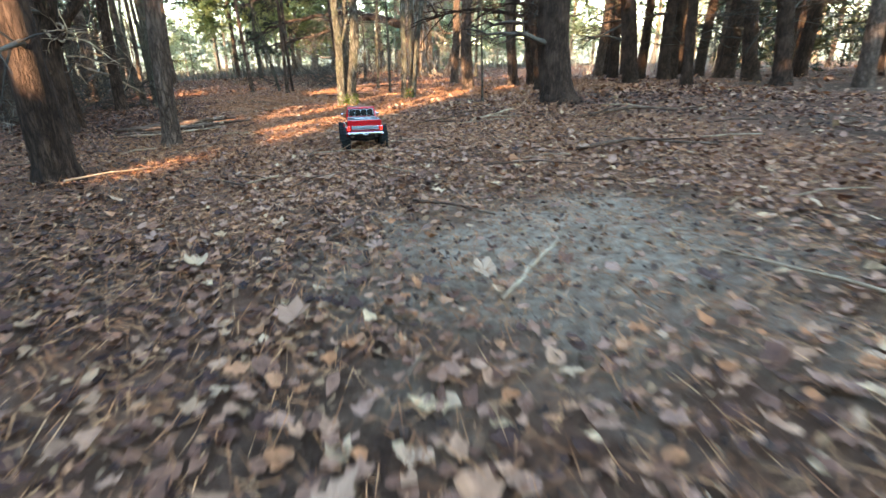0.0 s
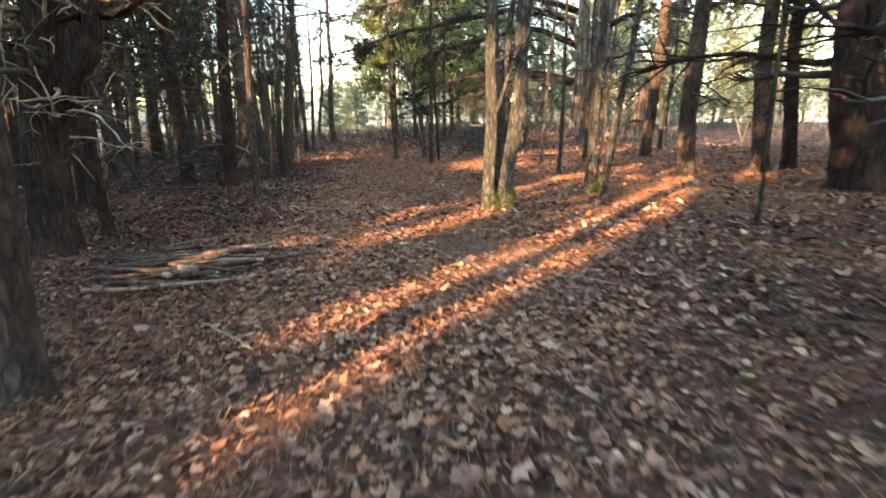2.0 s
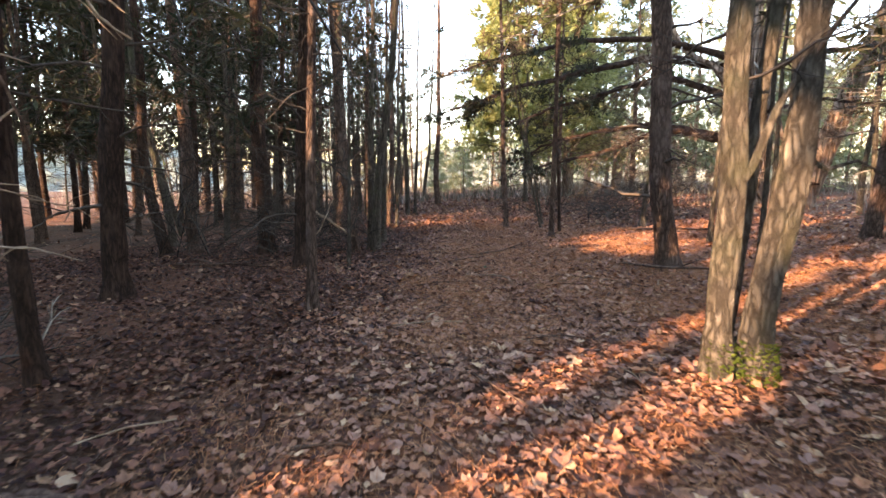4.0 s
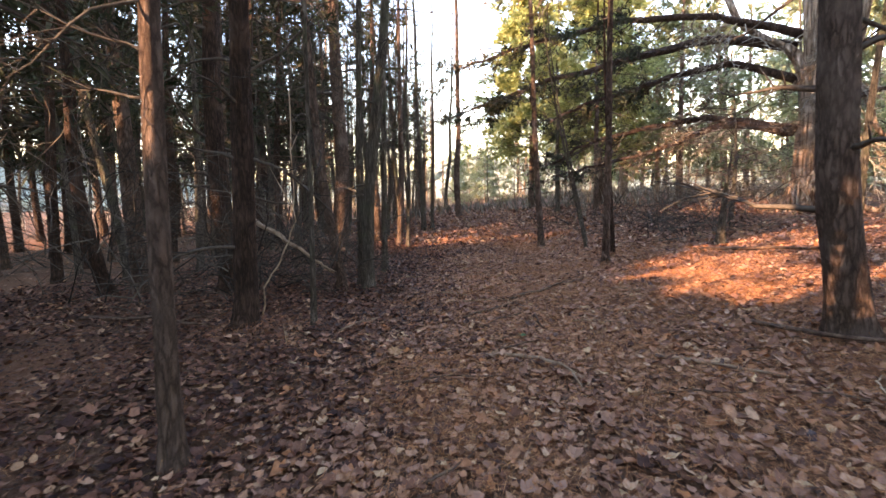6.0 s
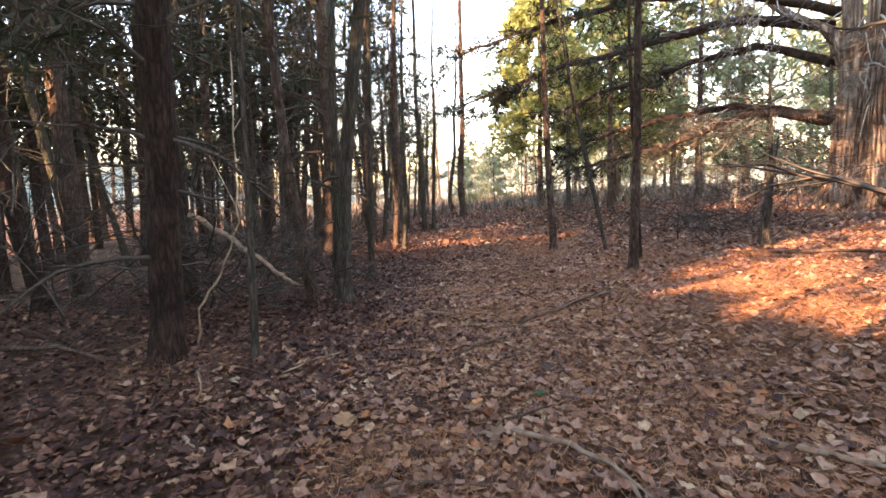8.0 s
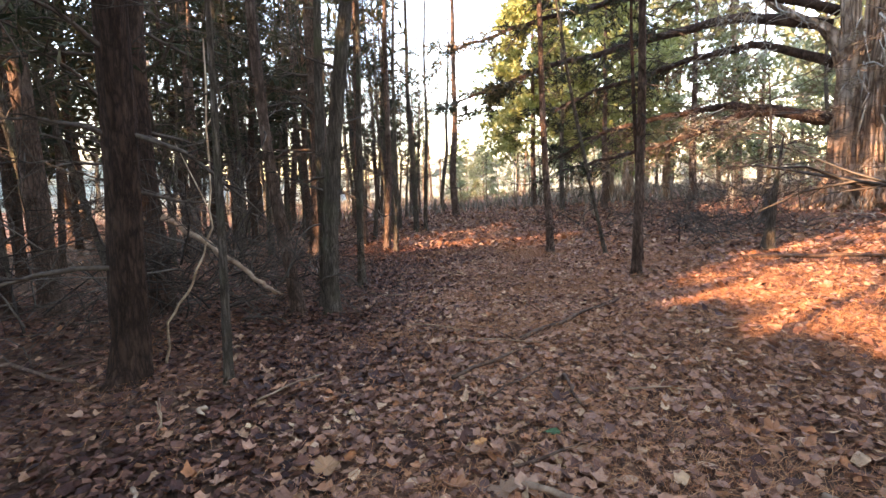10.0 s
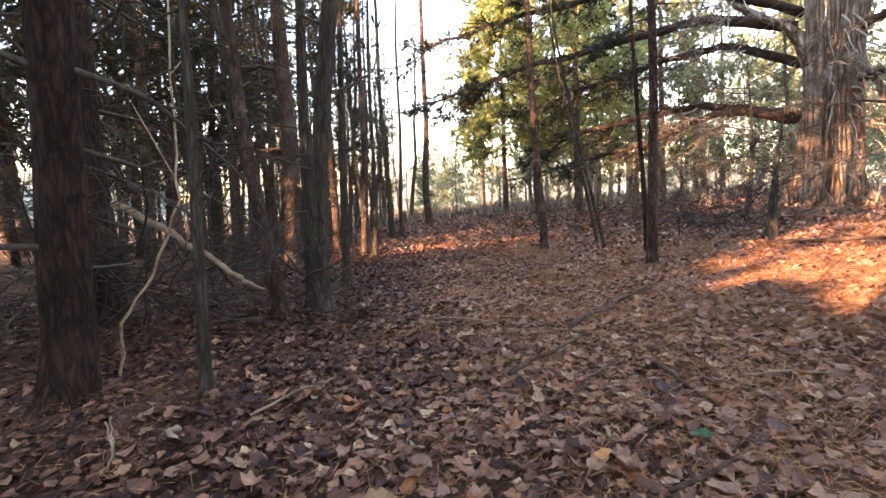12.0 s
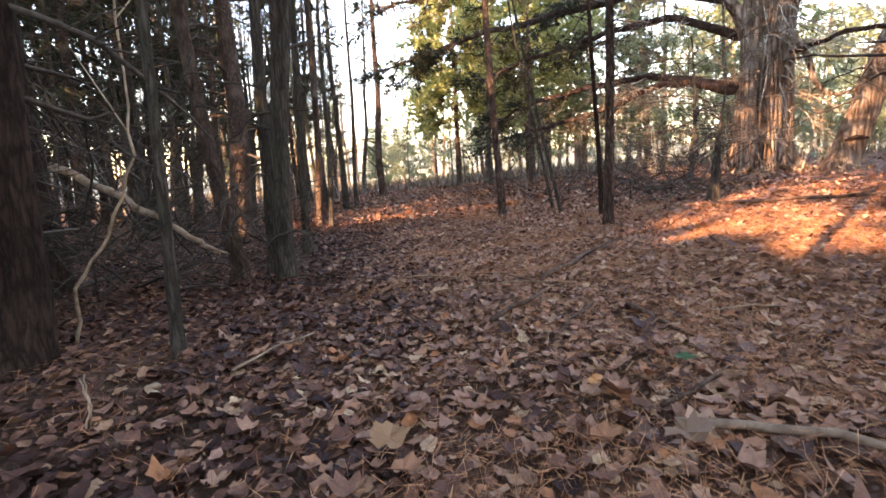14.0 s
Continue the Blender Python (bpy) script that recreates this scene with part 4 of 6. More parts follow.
def join_trees(pool, count, ok, x0, x1, y0, y1, gap, smin, smax, label):
    """Trees too far off to tell apart, as one mesh."""
    V, Fc, M, mats, off = [], [], [], [], 0
    tries = done = 0
    while done < count and tries < count * 60:
        tries += 1
        x, y = rng.uniform(x0, x1), rng.uniform(y0, y1)
        if not ok(x, y) or any((x - a) ** 2 + (y - b) ** 2 < gap * gap for a, b in used):
            continue
        used.append((x, y))
        k = rng.uniform(smin, smax)
        m = np.array(pose(x, y, float(lie(x, y)), rng.uniform(-2, 2), rng.uniform(-2, 2), rng.uniform(0, 360)) @ Matrix.Diagonal((k, k, k, 1)))
        for o in rng.choice(pool).children:
            src = o.data
            src.calc_loop_triangles()
            co = np.empty(len(src.vertices) * 3, dtype=np.float32)
            src.vertices.foreach_get("co", co)
            tri = np.empty(len(src.loop_triangles) * 3, dtype=np.int32)
            src.loop_triangles.foreach_get("vertices", tri)
            V.append(co.reshape(-1, 3) @ m[:3, :3].T + m[:3, 3])
            Fc.append(tri.reshape(-1, 3) + off)
            off += len(src.vertices)
            if src.materials[0] not in mats:
                mats.append(src.materials[0])
            M.append(np.full(len(tri) // 3, mats.index(src.materials[0]), dtype=np.int32))
        done += 1
    V, Fc, M = np.concatenate(V), np.concatenate(Fc), np.concatenate(M)
    me = bpy.data.meshes.new("far_woods")
    me.vertices.add(len(V))
    me.vertices.foreach_set("co", V.astype(np.float32).ravel())
    me.loops.add(Fc.size)
    me.loops.foreach_set("vertex_index", Fc.astype(np.int32).ravel())
    me.polygons.add(len(Fc))
    me.polygons.foreach_set("loop_start", np.arange(0, Fc.size, 3, dtype=np.int32))
    me.polygons.foreach_set("loop_total", np.full(len(Fc), 3, dtype=np.int32))
    for q in mats:
        me.materials.append(q)
    me.polygons.foreach_set("material_index", M)
    me.update(calc_edges=True)
    return tagged(new("far_woods", me), label, "woods", kind="stuff")


def open_sky(x, y, room):
    """True beside the lane of open sky over the path, with room for a crown."""
    r, a = frame_ra(x, y)
    return a < 4 or abs(r + 0.45 + (a - 9) * 0.052) > 0.4 + max(0, a - 9) * 0.033 + room


def left_wood(x, y):
    r, a = frame_ra(x, y)
    u, v = x * 0.956 - y * 0.292, x * 0.292 + y * 0.956
    if -11.75 < u < -7.8 and v < 8:
        return False
    return -9.0 < r < -3.4 and -1 < a < 15 and (r < -4.5 or a > 5)


def right_wood(x, y):
    r, a = frame_ra(x, y)
    return 4.2 < r < 22 and a < 9 and y > 4.8 and math.hypot(x - 0.5, y - 1.5) > 4.5 and not (-3.5 < x < 1.5 and y > 11) and not (y > 8.6 and 0.05 < (x + 0.6) / (y - 2.5) < 0.34)


def right_far(x, y):
    return right_wood(x, y) and frame_ra(x, y)[0] > 8


def right_near(x, y):
    return right_wood(x, y) and frame_ra(x, y)[0] < 10


def ahead_right(x, y):
    r, a = frame_ra(x, y)
    return 2.2 < r < 15 and 13 < a < 26 and not (-4.5 < x < 2.5 and y < 20)


def path_side(x, y):
    r, a = frame_ra(x, y)
    return -5.0 < r < -1.4 and 5 < a < 18 and open_sky(x, y, 0.75) and not (-11.75 < x * 0.956 - y * 0.292 < -8.7 and x * 0.292 + y * 0.956 < 8)


def treeline(x, y):
    r, a = frame_ra(x, y)
    return math.hypot(x + 3, y - 6) > 25 and a > -2 and open_sky(x, y, 2.2) and not (3 < r < 9 and a < 34)


def shaft(x, y):
    return -17.0 < x * 0.956 - y * 0.292 < -11.75


plant(high_crowned + [protos[4]], 40, lambda x, y: left_wood(x, y) and not shaft(x, y), -22, 0, 2, 22, 0.75, 0.8, 1.15)
plant([protos[4], bare_pine, high_crowned[0]], 26, lambda x, y: left_wood(x, y) and shaft(x, y), -22, 0, 2, 22, 0.75, 0.8, 1.15)
plant(protos[:4], 32, right_near, -2, 14, 4.5, 20, 0.8, 0.9, 1.3)
join_trees(protos[:4], 22, right_wood, 2, 26, 4.5, 24, 0.8, 0.9, 1.3, "dark dense pines far off in the wood")
plant(sunny_protos, 10, ahead_right, -10, 14, 14, 32, 1.2, 0.7, 1.0)
plant([protos[4], protos[4], protos[4], protos[3]], 48, path_side, -18, -4, 9, 24, 0.42, 0.5, 0.95)


def left_back(x, y):
    r, a = frame_ra(x, y)
    return -15 < r < -8.0 and -1 < a < 14 and not -12.2 < x * 0.956 - y * 0.292 < -8.2


join_trees(high_crowned, 18, left_back, -24, -4, 0, 22, 0.9, 1.0, 1.25, "tall dark pines with high crowns deep in the wood")


def far_left(x, y):
    r, a = frame_ra(x, y)
    return -15 < r < -1.8 and 12 < a < 30 and open_sky(x, y, 0.9)


join_trees([protos[4], protos[4], bare_pine], 30, far_left, -40, -4, 10, 34, 0.7, 0.8, 1.2, "slender leafless trunks and fine twigs far off in the wood")


def glade(x, y):
    return 15 < y - 6 < 36 and -0.45 < (x + 3.3) / (y - 6.1) < 0.4 and open_sky(x, y, 1.2)


def path_end(x, y):
    r, a = frame_ra(x, y)
    return 16 < a < 30 and abs(r + 0.5) < 9 and open_sky(x, y, 1.3)


def path_close(x, y):
    r, a = frame_ra(x, y)
    return 20 < a < 27 and -2.2 < r < 2.6


plant([young], 8, path_close, -20, -6, 16, 34, 0.8, 0.5, 0.8)
plant(sunny_protos[:2], 16, path_end, -26, 6, 14, 34, 1.4, 0.5, 0.85)
plant([young], 26, glade, -14, 10, 20, 44, 1.6, 1.2, 2.3)
join_trees([thicket], 18, right_far, 2, 24, 4.5, 24, 0.9, 0.8, 1.3, "dark low pine thicket far off in the wood")
join_trees(sunny_protos, 34, treeline, -46, 30, 10, 55, 1.6, 1.0, 1.7, "sunlit pines and bare trees beyond the clearing")
for o in protos + sunny_protos + high_crowned + [young, thicket, bare_pine]:      # the first of each kind stands at the edge of the wood too
    while True:
        x, y = rng.uniform(-20, 15), rng.uniform(28, 40)
        if all((x - a) ** 2 + (y - b) ** 2 > 2 for a, b in used):
            break
    used.append((x, y))
    o.matrix_basis = pose(x, y, float(lie(x, y)), 0, 0, rng.uniform(0, 360))


# ---- undergrowth, far field and the far edge of the woods ----
def undergrowth():
    rnd = random.Random(61)
    S, N = Shape(), Shape()
    for k in range(900):
        for _ in range(20):
            x, y = rnd.uniform(-34, 22), rnd.uniform(6, 42)
            r, a = frame_ra(x, y)
            dist = math.hypot(x + 3, y - 6)
            if dist > (20 if r < -4 else 9.5) and a > 1 and abs(r + 0.5) > 1.3 and dist < 40:
                break
        h = rnd.uniform(0.5, 1.8)
        z = float(lie(x, y))
        p = Vector((x, y, z))
        for j in range(3):
            d = Vector((rnd.uniform(-.5, .5), rnd.uniform(-.5, .5), 1))
            light_spray(S, N, rnd, p, d, h * rnd.uniform(.6, 1.1), 0.008, 0.0, 5, False, 0.1, 0)
    me = S.mesh("undergrowth")
    me.materials.append(TWIG_PALE)
    tagged(new("undergrowth", me), "thin leafless tan undergrowth in the wood", "undergrowth", kind="stuff")
    G = Shape()
    for k in range(16000):
        x, y = rnd.uniform(-34, 14), rnd.uniform(14, 45)
        r, a = frame_ra(x, y)
        if a < 13.5 or abs(r) > 16:
            continue
        z = float(lie(x, y))
        h = rnd.uniform(0.12, 0.4)
        p = Vector((x, y, z - 0.02))
        G.blade(p, p + Vector((rnd.uniform(-.15, .15), rnd.uniform(-.15, .15), h)), 0.02, Vector((rnd.uniform(-1, 1), rnd.uniform(-1, 1), 0)).normalized())
    me = G.mesh("dry_grass")
    me.materials.append(GRASS)
    tagged(new("dry_grass", me), "tall dry tan grass of the clearing", "grass", kind="stuff")


undergrowth()

# distance mist is put into these pale grey-green colours
HAZY_FARWOOD, _nt, _b = mat("hazy_far_woodland", 1.0, 0, 0.0)
noise_color(HAZY_FARWOOD, _nt, _b, [(0.35, (0.17, 0.185, 0.16)), (0.5, (0.26, 0.285, 0.24)), (0.65, (0.33, 0.37, 0.3))], 0.9, (1, 1, 0.25), 0, None, 0.01, 10)


def far_edge():
    """The far woodland that closes the view, a thick bank with an uneven top."""
    S = Shape()
    n = 420
    cx, cy = -3, 6
    rows = 9
    for i in range(n):
        a = 2 * math.pi * i / n
        hh = 6.5 + 1.6 * math.sin(7 * a) + 1.2 * math.sin(23 * a + 1) + rng.uniform(-1.3, 1.3)
        for j in range(rows):
            q = j / (rows - 1)
            R = 75 + 8 * q + rng.uniform(-1.5, 1.5)
            x, y = cx + R * math.cos(a), cy + R * math.sin(a)
            S.v.append(Vector((x, y, float(lie(x, y)) - 0.5 + hh * q)))
    S.n = len(S.v)
    for i in range(n):
        for j in range(rows - 1):
            i2 = (i + 1) % n
            S.f.append((i * rows + j, i2 * rows + j, i2 * rows + j + 1, i * rows + j + 1))
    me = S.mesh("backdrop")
    me.materials.append(HAZY_FARWOOD)
    tagged(new("backdrop", me), "tan and green far edge of the woods, haze in its colour", "woods", kind="structure")


far_edge()


# ---- unseen row of pines added behind the start to shade the floor ----
def shade_row():
    s = Vector((math.sin(radians(SUN_AZ)), math.cos(radians(SUN_AZ))))
    across = Vector((s.y, -s.x))
    back = -6.0
    k = math.tan(radians(SUN_EL))
    # gaps cut for sun patches: across from, across to, floor distance from, to
    gaps = ((-8.66, -8.47, 6.6, 8.6), (-2.32, -2.09, 1.5, 7.2), (-2.64, -2.36, 2.8, 8.6), (-2.95, -2.72, 5.6, 9.8), (-3.37, -3.04, 3.8, 9.9), (-3.69, -3.47, 2.9, 8.8), (-5.1, -4.92, 7.7, 8.8),
            (-2.12, -1.86, 7.8, 10.5), (-4.42, -4.18, 7.7, 9.8), (-6.35, -5.95, 8.6, 30.0), (-5.95, -5.55, 7.9, 30.0), (-5.55, -5.1, 7.7, 30.0), (-5.1, -4.55, 7.8, 30.0), (-4.55, -4.15, 7.8, 9.2), (-11.5, -11.1, 8.5, 14.0), (-10.9, -10.5, 8.5, 12.0))
    rnd = random.Random(3)
    cols = {}
    step = 2.0
    for i in range(62000):
        u, z = rnd.uniform(-17, 12), rnd.uniform(-0.4, 7.0) if i < 34000 else rnd.uniform(-0.4, 3.6)
        v = (z / k) + back
        ju, jv = u + rnd.gauss(0, 0.02), v + rnd.gauss(0, 0.12)
        if any(a - 0.02 < ju < b + 0.02 and c - 0.2 < jv < d for a, b, c, d in gaps) and (u > -4.6 or u < -6.2 or rnd.random() > 0.15):
            continue
        if u > -4.4 and z > 5.4:
            continue
        if -9.6 < u < -6.0 and z > 5.7:
            continue
        if -11.1 < u < -9.0 and -0.1 < v - (8.3 + 1.85 * (u + 10.2)) < 1.25:
            continue
        cols.setdefault(round(u / step), []).append((u, z))
    for c, spots in cols.items():
        u0 = c * step
        p = across * (u0 - (0.6 if c == -5 else 0)) + s * back
        root = empty("pine_tree", p.x, p.y, float(lie(p.x, p.y)))
        T = Shape()
        T.tube([Vector((0, -0.3, z)) for z in (-0.2, 0, 0.3, 2, 5, 7.2)], [0.09, 0.08, 0.06, 0.05, 0.04, 0.02], 8, True, 0.08, rnd)
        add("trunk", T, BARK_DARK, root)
        N = Shape()
        for u, z in spots:
            q = across * (u - u0 + (0.6 if c == -5 else 0))
            a = Vector((q.x, q.y - rnd.uniform(0, 0.5), z - root.location.z))
            d = (Vector((across.x, across.y, 0)) * rnd.uniform(-1, 1) + Vector((0, 0, rnd.uniform(-1, 1))) + Vector((s.x, s.y, 0)) * rnd.uniform(-.3, .3)).normalized()
            w = d.cross(Vector((s.x, s.y, 0))).normalized()
            N.blade(a - d * 0.14, a + d * 0.14, 0.085, w)
        add("crown", N, NEEDLE_DARK, root)
        tagged(root, "unseen dense dark pine added behind the start to shade the floor", "tree", "pines behind the start")


shade_row()


# ---- leaf litter ----
def leaf_outline(kind, n):
    """Outline of a fallen leaf, one unit long, in polar steps."""
    pts = []
    for i in range(n):
        a = 2 * math.pi * i / n
        side = abs(math.sin(a))
        if kind == "oval":
            r = 0.5 * (1 - 0.42 * side) * (1.08 if i == 0 else 1)
        elif kind == "broad":
            r = 0.47 * (1 - 0.12 * side) * (1.2 if i == 0 else 1)
        elif kind == "oak":
            r = 0.5 * (1 - 0.42 * side) * (1.0 + 0.2 * math.cos(7 * a))
        else:
            r = 0.5 * (0.74 + 0.28 * abs(math.cos(2.5 * a)) ** 1.4) * (0.65 if abs(a - math.pi) < 0.15 else 1)
        pts.append((r * math.cos(a), r * math.sin(a)))
    return pts


def leaf_template(kind, curl, seed, n=6):
    rnd = random.Random(seed)
    pts = leaf_outline(kind, n)
    vs = [(0, 0, 0)]
    for x, y in pts:
        k = rnd.uniform(0.8, 1.14)
        x, y = x * k, y * k * rnd.uniform(0.94, 1.06)
        vs.append((x, y, curl * (x * x * 1.2 + y * y * 2.4) + rnd.uniform(-.09, .09)))
    n = len(pts)
    fs = [(0, 1 + i, 1 + (i + 1) % n) for i in range(n)]
    return np.array(vs), np.array(fs)


LEAF_KINDS = (("oak", 0.6), ("oak", 0.35), ("maple", 0.5), ("broad", 0.8), ("oval", -0.6), ("maple", -0.6), ("oak", 0.9), ("broad", -0.4), ("oak", -0.5), ("maple", 0.9))
TEMPLATES = [leaf_template(k, c, i) for i, (k, c) in enumerate(LEAF_KINDS)]
FINE = [leaf_template(k, c, 20 + i, {"oval": 6, "broad": 7, "oak": 11, "maple": 11}[k]) for i, (k, c) in enumerate(LEAF_KINDS)]
WAY = np.array([(0.1, -0.3), (-0.25, 1.3), (-0.62, 2.5), (-1.35, 3.7), (-2.2, 5.0), (-3.3, 6.4), (-5.0, 9.3), (-9.5, 16.5)])


def way_distance(P):
    best = np.full(len(P), 1e9)
    for a, b in zip(WAY[:-1], WAY[1:]):
        d = b - a
        t = np.clip(((P - a) @ d) / (d @ d), 0, 1)
        best = np.minimum(best, np.hypot(*(P - a - t[:, None] * d).T))
    return best


BARE = ((0.12, 1.15, 0.4), (0.32, 1.3, 0.34), (-1.2, 4.65, 0.32), (-1.5, 4.75, 0.2))


def scatter(n_try, x0, x1, y0, y1, dens, seed):
    """Points over a stretch of floor, thinned by dens(points) in 0..1."""
    g = np.random.default_rng(seed)
    P = np.stack([g.uniform(x0, x1, n_try), g.uniform(y0, y1, n_try)], -1)
    return P[g.random(n_try) < dens(P)], g


def bare_factor(P):
    f = np.ones(len(P))
    for x, y, r in BARE:
        f *= 0.16 + 0.84 * smooth_step(0.6 * r, 1.25 * r, np.hypot(P[:, 0] - x, P[:, 1] - y))
    return f


def litter_mesh(name, P, g, smin, smax, lift, tilt, templates=TEMPLATES):
    n = len(P)
    kinds = g.integers(0, len(TEMPLATES), n)
    V, Fc, off = [], [], 0
    size = g.uniform(smin, smax, n) * np.where(g.random(n) < 0.06, 1.5, 1)
    size *= 0.74 + 0.26 * smooth_step(3.0, 6.0, P[:, 1])      # smaller, trodden leaves towards the start
    yaw = g.uniform(0, 6.283, n)
    tx, ty = g.normal(0, tilt, n), g.normal(0, tilt, n)
    z = rest(P[:, 0], P[:, 1]) + g.uniform(0.003, lift, n)
    for k, (tv, tf) in enumerate(templates):
        m = np.where(kinds == k)[0]
        if not len(m):
            continue
        c, s = np.cos(yaw[m])[:, None], np.sin(yaw[m])[:, None]
        x = (tv[:, 0] * c - tv[:, 1] * s) * size[m][:, None]
        y = (tv[:, 0] * s + tv[:, 1] * c) * size[m][:, None]
        zz = tv[:, 2] * size[m][:, None] + x * tx[m][:, None] + y * ty[m][:, None] + z[m][:, None]
        V.append(np.stack([x + P[m, 0][:, None], y + P[m, 1][:, None], zz], -1).reshape(-1, 3))
        Fc.append((tf[None] + (off + np.arange(len(m)) * len(tv))[:, None, None]).reshape(-1, 3))
        off += len(m) * len(tv)
    V, Fc = np.concatenate(V), np.concatenate(Fc)
    me = bpy.data.meshes.new(name)
    me.vertices.add(len(V))
    me.vertices.foreach_set("co", V.astype(np.float32).ravel())
    me.loops.add(Fc.size)
    me.loops.foreach_set("vertex_index", Fc.astype(np.int32).ravel())
    me.polygons.add(len(Fc))
    me.polygons.foreach_set("loop_start", np.arange(0, Fc.size, 3, dtype=np.int32))
    me.polygons.foreach_set("loop_total", np.full(len(Fc), 3, dtype=np.int32))
    me.polygons.foreach_set("use_smooth", np.ones(len(Fc), dtype=bool))
    me.update(calc_edges=True)
    me.validate()
    return me


def clearing(P):
    """Where needles lie instead of leaves: irregular patches, and the sunny bank."""
    x, y = P[:, 0], P[:, 1]
    n = np.sin(2.3 * x + 1.7 * np.sin(1.9 * y)) * np.sin(2.9 * y + 1.3 * np.sin(2.2 * x)) + 0.35 * np.sin(7.1 * x + y) * np.sin(6.3 * y - x)
    r = (x + 2.5) * 0.87 + (y - 5) * 0.5
    u, v = x * 0.956 - y * 0.292, x * 0.292 + y * 0.956
    bank = np.exp(-((u + 5.3) / 0.8) ** 2) * smooth_step(6.2, 7.6, v)
    return np.clip(smooth_step(0.15, 0.6, n + 0.15 * r) * smooth_step(3.0, 6.0, y) + bank, 0, 1)


def litter_density(P):
    d = way_distance(P)
    return (np.clip(1.15 - d / 2.6, 0.36, 1)) * bare_factor(P) * (1 - 0.35 * smooth_step(3.9, 3.0, P[:, 1])) * (1 - 0.45 * clearing(P))


def litter_far(P):
    d = way_distance(P)
    inside = (P[:, 0] > -9) & (P[:, 0] < 2.8) & (P[:, 1] < 11.5)
    inside &= P[:, 1] > -0.4
    return np.clip(1.0 - d / 12, 0.2, 1) * (~inside | (d > 2.2))


P1, g1 = scatter(330000, -9.0, 2.8, -0.4, 11.5, litter_density, 21)
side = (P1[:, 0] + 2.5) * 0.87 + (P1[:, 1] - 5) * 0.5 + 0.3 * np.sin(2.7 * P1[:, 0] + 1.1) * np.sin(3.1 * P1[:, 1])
# leaves beside the path that take the shade-darkened browns
shaded = g1.random(len(P1)) < np.maximum(smooth_step(0.2, -0.6, side + 0.12 * smooth_step(5.0, 6.5, P1[:, 1])), 0.75 * smooth_step(2.2, 1.0, np.hypot(P1[:, 0] - 1.0, P1[:, 1] - 4.3)))
near = way_distance(P1) < 0.8
me = litter_mesh("leaf_litter", P1[near & ~shaded], g1, 0.018, 0.046, 0.026, 0.15, FINE)
me.materials.append(LEAF)
litter = tagged(new("leaf_litter", me), "dry brown fallen leaves scattered over the forest floor", "leaf litter", kind="stuff")
me = litter_mesh("leaf_litter", P1[~near & ~shaded], g1, 0.024, 0.048, 0.032, 0.26)
me.materials.append(LEAF)
tagged(new("leaf_litter", me), "dry brown fallen leaves beside the path", "leaf litter", kind="stuff")
for pick, shapes, label in ((shaded & near, FINE, "dark leaves along the path, shade put into their colour"), (shaded & ~near, TEMPLATES, "dark leaves between the trunks beside the path, shade put into their colour")):
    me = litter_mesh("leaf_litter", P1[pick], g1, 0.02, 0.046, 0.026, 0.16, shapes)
    me.materials.append(LEAF_SHADED)
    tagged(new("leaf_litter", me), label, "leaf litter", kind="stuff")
P2, g2 = scatter(36000, -18, 12, -7, 24, litter_far, 22)
me = litter_mesh("leaf_litter", P2, g2, 0.03, 0.065, 0.04, 0.34)
me.materials.append(LEAF)
tagged(new("leaf_litter", me), "dry brown leaves farther off in the wood", "leaf litter", kind="stuff")


def litter_ahead(P):
    r = (P[:, 0] + 2.5) * 0.87 + (P[:, 1] - 5) * 0.5
    return np.clip(1.25 - np.abs(r - 1) / 5, 0.1, 1)


P3, g3 = scatter(38000, -14, 1, 11.2, 20, litter_ahead, 24)
me = litter_mesh("leaf_litter", P3, g3, 0.04, 0.075, 0.04, 0.3)
me.materials.append(LEAF)
tagged(new("leaf_litter", me), "dry brown leaves covering the path farther on", "leaf litter", kind="stuff")


# ---- crumbs of leaf and bark between the leaves ----
def crumbs():
    def dens(P):
        return np.clip(1.2 - way_distance(P) / 2.2, 0.0, 1)
    P, g = scatter(150000, -6.5, 2.2, -0.3, 10.5, dens, 29)
    n = len(P)
    yaw, L = g.uniform(0, 6.283, n), g.uniform(0.005, 0.017, n)
    z = rest(P[:, 0], P[:, 1]) + g.uniform(0.002, 0.022, n)
    c, s = np.cos(yaw), np.sin(yaw)
    V = []
    for px, py in ((-1, -0.1), (0.1, -0.55), (1, 0.15), (-0.1, 0.6)):
        k = L * g.uniform(0.7, 1.2, n) * 0.7
        V.append(np.stack([P[:, 0] + (px * c - py * s) * k, P[:, 1] + (px * s + py * c) * k, z + g.normal(0, 0.25, n) * L], -1))
    V = np.stack(V, 1).reshape(-1, 3)
    me = bpy.data.meshes.new("leaf_crumbs")
    me.vertices.add(len(V))
    me.vertices.foreach_set("co", V.astype(np.float32).ravel())
    me.loops.add(4 * n)
    me.loops.foreach_set("vertex_index", np.arange(4 * n, dtype=np.int32))
    me.polygons.add(n)
    me.polygons.foreach_set("loop_start", np.arange(0, 4 * n, 4, dtype=np.int32))
    me.polygons.foreach_set("loop_total", np.full(n, 4, dtype=np.int32))
    me.update(calc_edges=True)
    me.materials.append(CRUMB)
    tagged(new("leaf_crumbs", me), "small crumbled pieces of dry leaf on the floor", "leaf litter", kind="stuff")


crumbs()


